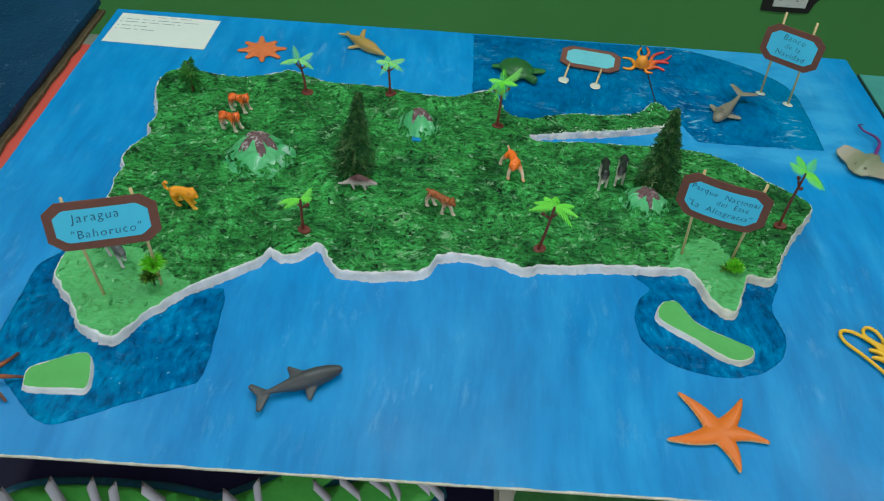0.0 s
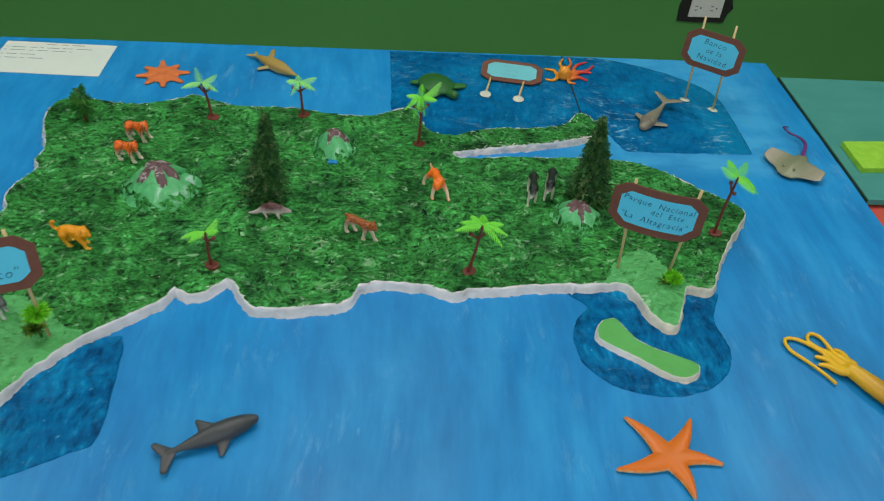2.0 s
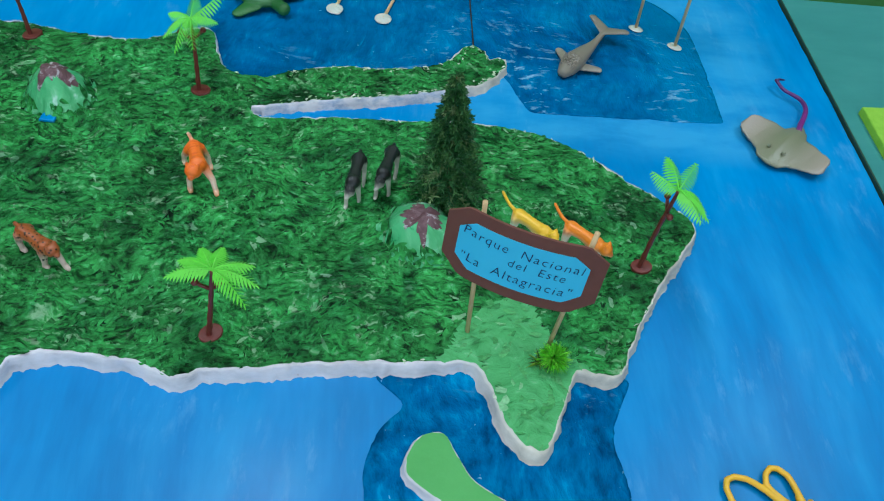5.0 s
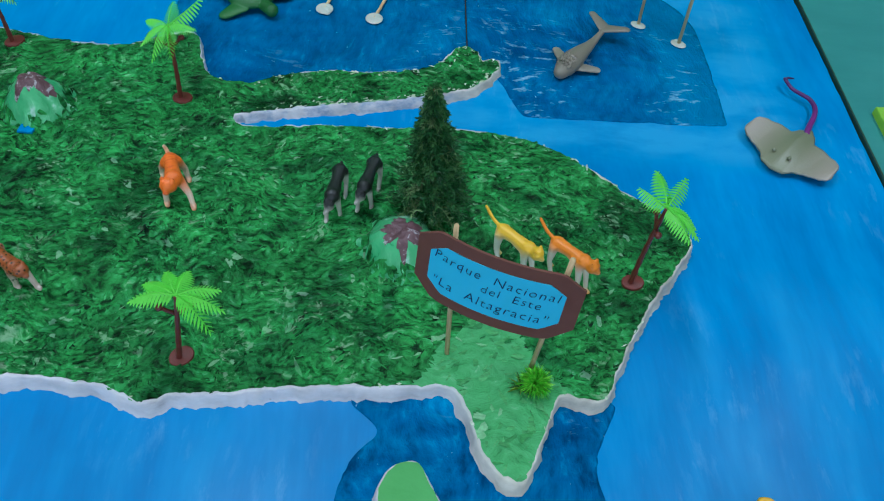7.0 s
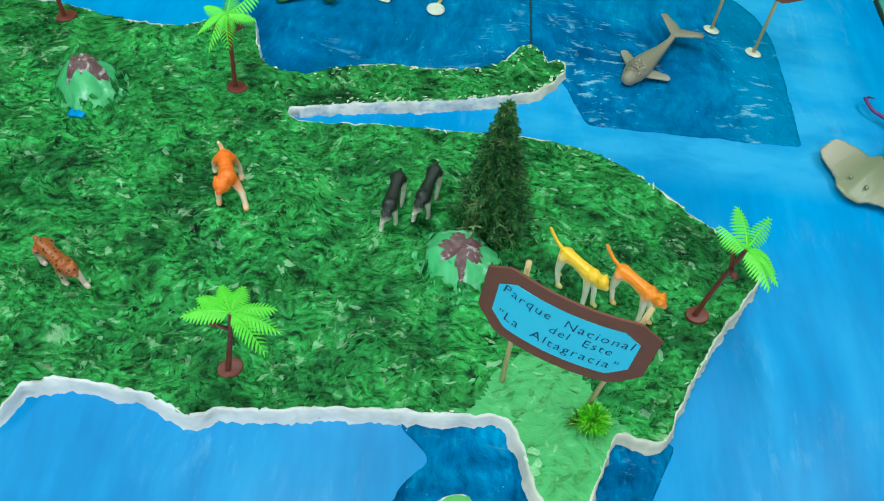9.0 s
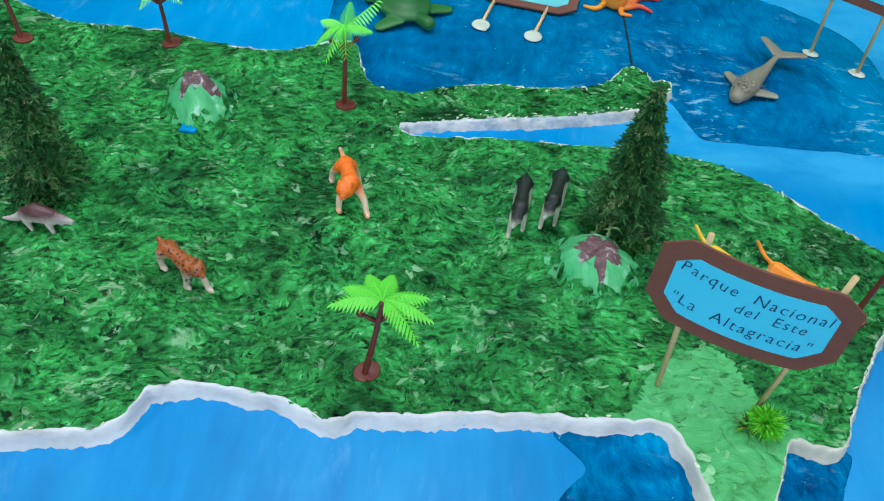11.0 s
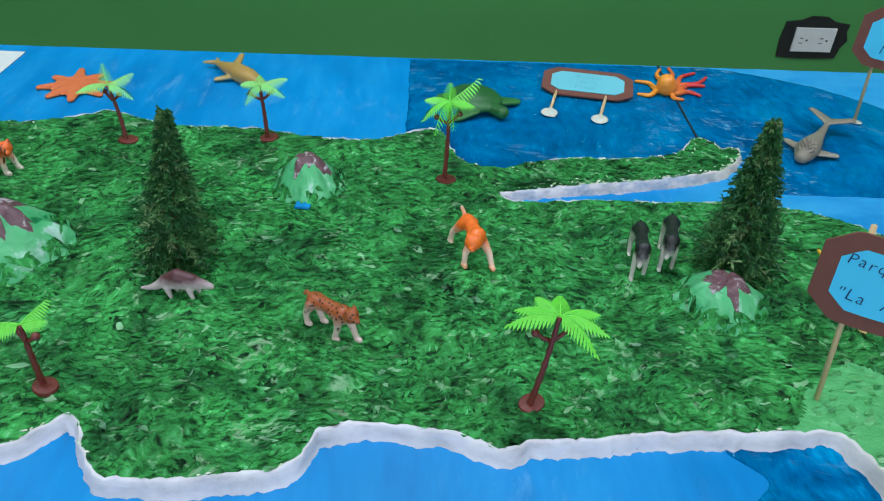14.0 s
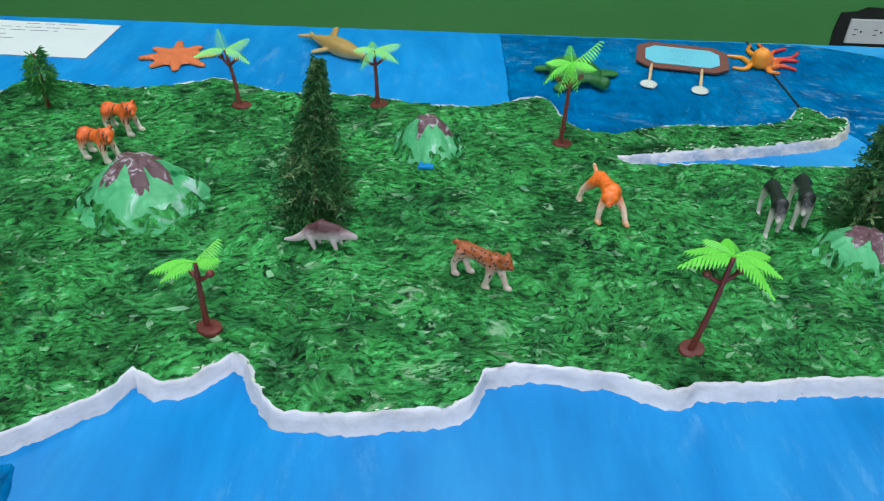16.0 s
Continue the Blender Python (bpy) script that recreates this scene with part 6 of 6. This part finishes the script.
WHALE = toy("grey_brown_toy_plastic", (0.23, 0.195, 0.145), (0.40, 0.36, 0.30), 0.002, 0.013, 0.4)
whale = bmesh.new()
for x, r, z in finer((0.060, 0.0125, 0.011), (0.048, 0.0175, 0.014), (0.034, 0.0190, 0.016), (0.016, 0.0165, 0.016), (-0.004, 0.0132, 0.015), (-0.022, 0.0098, 0.014), (-0.040, 0.0070, 0.015), (-0.056, 0.0052, 0.018), (-0.070, 0.0046, 0.021)):
    blob_into(whale, (x, 0, z), (0.014, r, r * 0.85))
for side in (1, -1):
    for k in range(12):
        s = k / 11
        blob_into(whale, (-0.076 - 0.012 * s, side * 0.033 * s, 0.022 + 0.008 * s), (0.0135 - 0.007 * s, 0.008, 0.0026))
        blob_into(whale, (0.030 - 0.018 * s, side * (0.015 + 0.024 * s), 0.011 - 0.004 * s), (0.0115 - 0.004 * s, 0.008, 0.0030))
for u in range(5):
    for w in range(-2, 3):
        bx, by = 0.036 + 0.006 * u, 0.0052 * w + 0.0022 * (u % 2)
        blob_into(whale, (bx, by, 0.016 + 0.0165 * math.sqrt(max(0.05, 1 - (by / 0.018) ** 2 - ((bx - 0.034) / 0.040) ** 2))), (0.0019, 0.0019, 0.0019))
moulded("toy_whale", whale, WHALE, lying(0.655, 1.510, -128) @ Matrix.Scale(0.82, 4), "grey brown plastic toy whale with bumpy head and raised tail", "toy whale", voxel=0.0010, passes=2)

GOLD = toy("olive_gold_toy_plastic", (0.40, 0.245, 0.060), (0.52, 0.40, 0.17), 0.002, 0.014, 0.4)
fish = bmesh.new()
for x, r in finer((-0.040, 0.0052), (-0.028, 0.0085), (-0.012, 0.0122), (0.006, 0.0150), (0.024, 0.0148), (0.040, 0.0112), (0.054, 0.0065), (0.064, 0.0036)):
    blob_into(fish, (x, 0, 0.011), (0.013, r, r * 0.95))
chain_into(fish, [(-0.040, 0, 0.010), (-0.055, 0.004, 0.009), (-0.068, 0.014, 0.008)], 0.0050, 0.0030)
chain_into(fish, [(-0.056, 0.004, 0.009), (-0.074, -0.008, 0.008)], 0.0045, 0.0022)
for k in range(12):
    s = k / 11
    blob_into(fish, (-0.014 - 0.014 * s, 0.007 + 0.024 * s, 0.013 + 0.008 * s), (0.010 - 0.006 * s, 0.006, 0.003))
    blob_into(fish, (0.000 - 0.014 * s, -0.009 - 0.020 * s, 0.008 - 0.003 * s), (0.008 - 0.004 * s, 0.006, 0.003))
moulded("toy_dolphin", fish, GOLD, lying(-0.172, 1.680, -40), "olive gold plastic toy dolphin", "toy dolphin", voxel=0.0012, passes=5)

TURTLE = toy("dark_green_toy_plastic", (0.018, 0.105, 0.020), (0.035, 0.17, 0.03), 0.002, 0.02, 0.45)
turtle = bmesh.new()
blob_into(turtle, (0, 0, 0.011), (0.043, 0.037, 0.013))
blob_into(turtle, (0.002, 0, 0.016), (0.030, 0.025, 0.011))
limb_into(turtle, (0.040, 0, 0.010), 0.0085, (0.058, 0.002, 0.011), 0.0095)
for root, tip, r in (((0.024, 0.028), (0.032, 0.050), 0.013), ((0.024, -0.028), (0.024, -0.050), 0.014), ((-0.030, 0.022), (-0.042, 0.032), 0.009), ((-0.030, -0.022), (-0.044, -0.030), 0.009)):
    for k in range(12):
        s = k / 11
        blob_into(turtle, (root[0] + (tip[0] - root[0]) * s, root[1] + (tip[1] - root[1]) * s, 0.008 - 0.004 * s), (r * (1 - 0.35 * s), r * (1 - 0.2 * s), 0.0040))
moulded("toy_turtle", turtle, TURTLE, lying(0.190, 1.612, -52, 0.002), "dark green plastic toy sea turtle", "toy turtle", voxel=0.0013, passes=5)



def between(rows, u):
    for (a, va), (b, vb) in zip(rows, rows[1:]):
        if u <= b:
            s = (u - a) / (b - a)
            return va + (vb - va) * s * s * (3 - 2 * s)
    return rows[-1][1]


ray = bmesh.new()
mesh_rows = []
for i in range(57):
    u = -1 + 2 * i / 56
    w = abs(u)
    front = between([(0, 0.047), (0.22, 0.044), (0.42, 0.031), (0.6, 0.026), (0.85, 0.021), (0.96, 0.016), (1, 0.009)], w) 
    back = between([(0, -0.050), (0.12, -0.043), (0.28, -0.029), (0.5, -0.029), (0.8, -0.021), (0.95, -0.015), (1, -0.008)], w)
    row = []
    for j in range(21):
        v = j / 20
        spine = 0.011 * max(0.0, 1 - w * 1.7) ** 1.1 * math.sin(math.pi * min(1.0, 0.12 + 0.86 * v))
        lift = 0.004 + spine + 0.010 * w**1.6 * (1 - 0.55 * v) + 0.0005 * math.sin(u * 7 + v * 3)
        row.append(ray.verts.new((back + (front - back) * v, u * 0.060, lift)))
    mesh_rows.append(row)
for a, b in zip(mesh_rows, mesh_rows[1:]):
    for j in range(20):
        ray.faces.new((a[j], a[j + 1], b[j + 1], b[j]))
bmesh.ops.recalc_face_normals(ray, faces=ray.faces[:])
bmesh.ops.solidify(ray, geom=ray.faces[:], thickness=0.0026)
RAY = two_tone("grey_beige_toy_plastic", (0.215, 0.220, 0.135), (0.35, 0.295, 0.235), (1,), 0.010, 0.052, 0.38)
stingray = thing("toy_stingray", lying(0.902, 1.340, -137, 0.002), "grey beige toy stingray with blunt wings and purple tail", "toy stingray")
part("body", ray, RAY, stingray, "grey beige body with blunt wings")
PURPLE_TAIL = two_tone("purple_toy_plastic", (0.055, 0.020, 0.10), (0.20, 0.018, 0.19), (0,), -0.118, -0.075)
tail_line = smooth_line([(-0.036, 0.0, 0.011), (-0.055, -0.006, 0.009), (-0.078, -0.012, 0.008), (-0.096, -0.020, 0.008), (-0.107, -0.034, 0.008), (-0.106, -0.050, 0.009), (-0.105, -0.062, 0.010), (-0.113, -0.079, 0.012)], 0.004)
tail = tube_bm(tail_line, [0.0042 - 0.0022 * k / len(tail_line) for k in range(len(tail_line))], 10)
tube_into(tail, [(-0.112, -0.077, 0.011), (-0.119, -0.077, 0.011), (-0.126, -0.071, 0.010)], [0.0021, 0.0017, 0.0010], 8)
part("tail", tail, PURPLE_TAIL, stingray, "purple tail with dark tip")
for ex, ey in ((0.0250, -0.0115), (0.0235, 0.0095)):
    eye = bmesh.new()
    blob_into(eye, (ex, ey, 0.0150), (0.0030, 0.0026, 0.0022))
    part("eye", eye, RAY, stingray)

SQUID = two_tone("yellow_toy_plastic", (0.80, 0.44, 0.010), (0.36, 0.15, 0.008), (0,), -0.01, 0.09)
squid = bmesh.new()
for k in range(40):
    s = k / 39
    blob_into(squid, (0.010 + 0.150 * s, 0, 0.012), (0.014, 0.0125 + 0.0060 * math.sin(min(1.0, s * 1.3) * math.pi), 0.0105))
for tip, sway in (((-0.046, 0.006), 0.002), ((-0.040, 0.018), -0.002), ((-0.040, -0.012), 0.003), ((-0.030, 0.026), 0.002), ((-0.028, -0.022), 0.002)):
    chain_into(squid, arm_points((0.004, tip[1] * 0.5), tip, sway, 5, 0.011, 0.005), 0.0066, 0.0034)
for loop in ([(0.005, 0.008, 0.010), (-0.030, 0.016, 0.007), (-0.060, 0.028, 0.005), (-0.074, 0.020, 0.005), (-0.066, 0.004, 0.005), (-0.040, 0.004, 0.007), (0.0, 0.0, 0.010)],
             [(-0.020, -0.004, 0.009), (-0.050, 0.000, 0.006), (-0.080, -0.008, 0.005), (-0.090, -0.024, 0.005), (-0.074, -0.036, 0.005), (-0.040, -0.034, 0.005), (-0.010, -0.034, 0.005), (0.006, -0.036, 0.005)]):
    chain_into(squid, [tuple(p) for p in smooth_line(loop, 0.008)], 0.0032, 0.0028)
moulded("toy_squid", squid, SQUID, lying(0.775, 0.820, -55), "yellow plastic toy squid with looped tentacles", "toy squid", voxel=0.0012, passes=3)
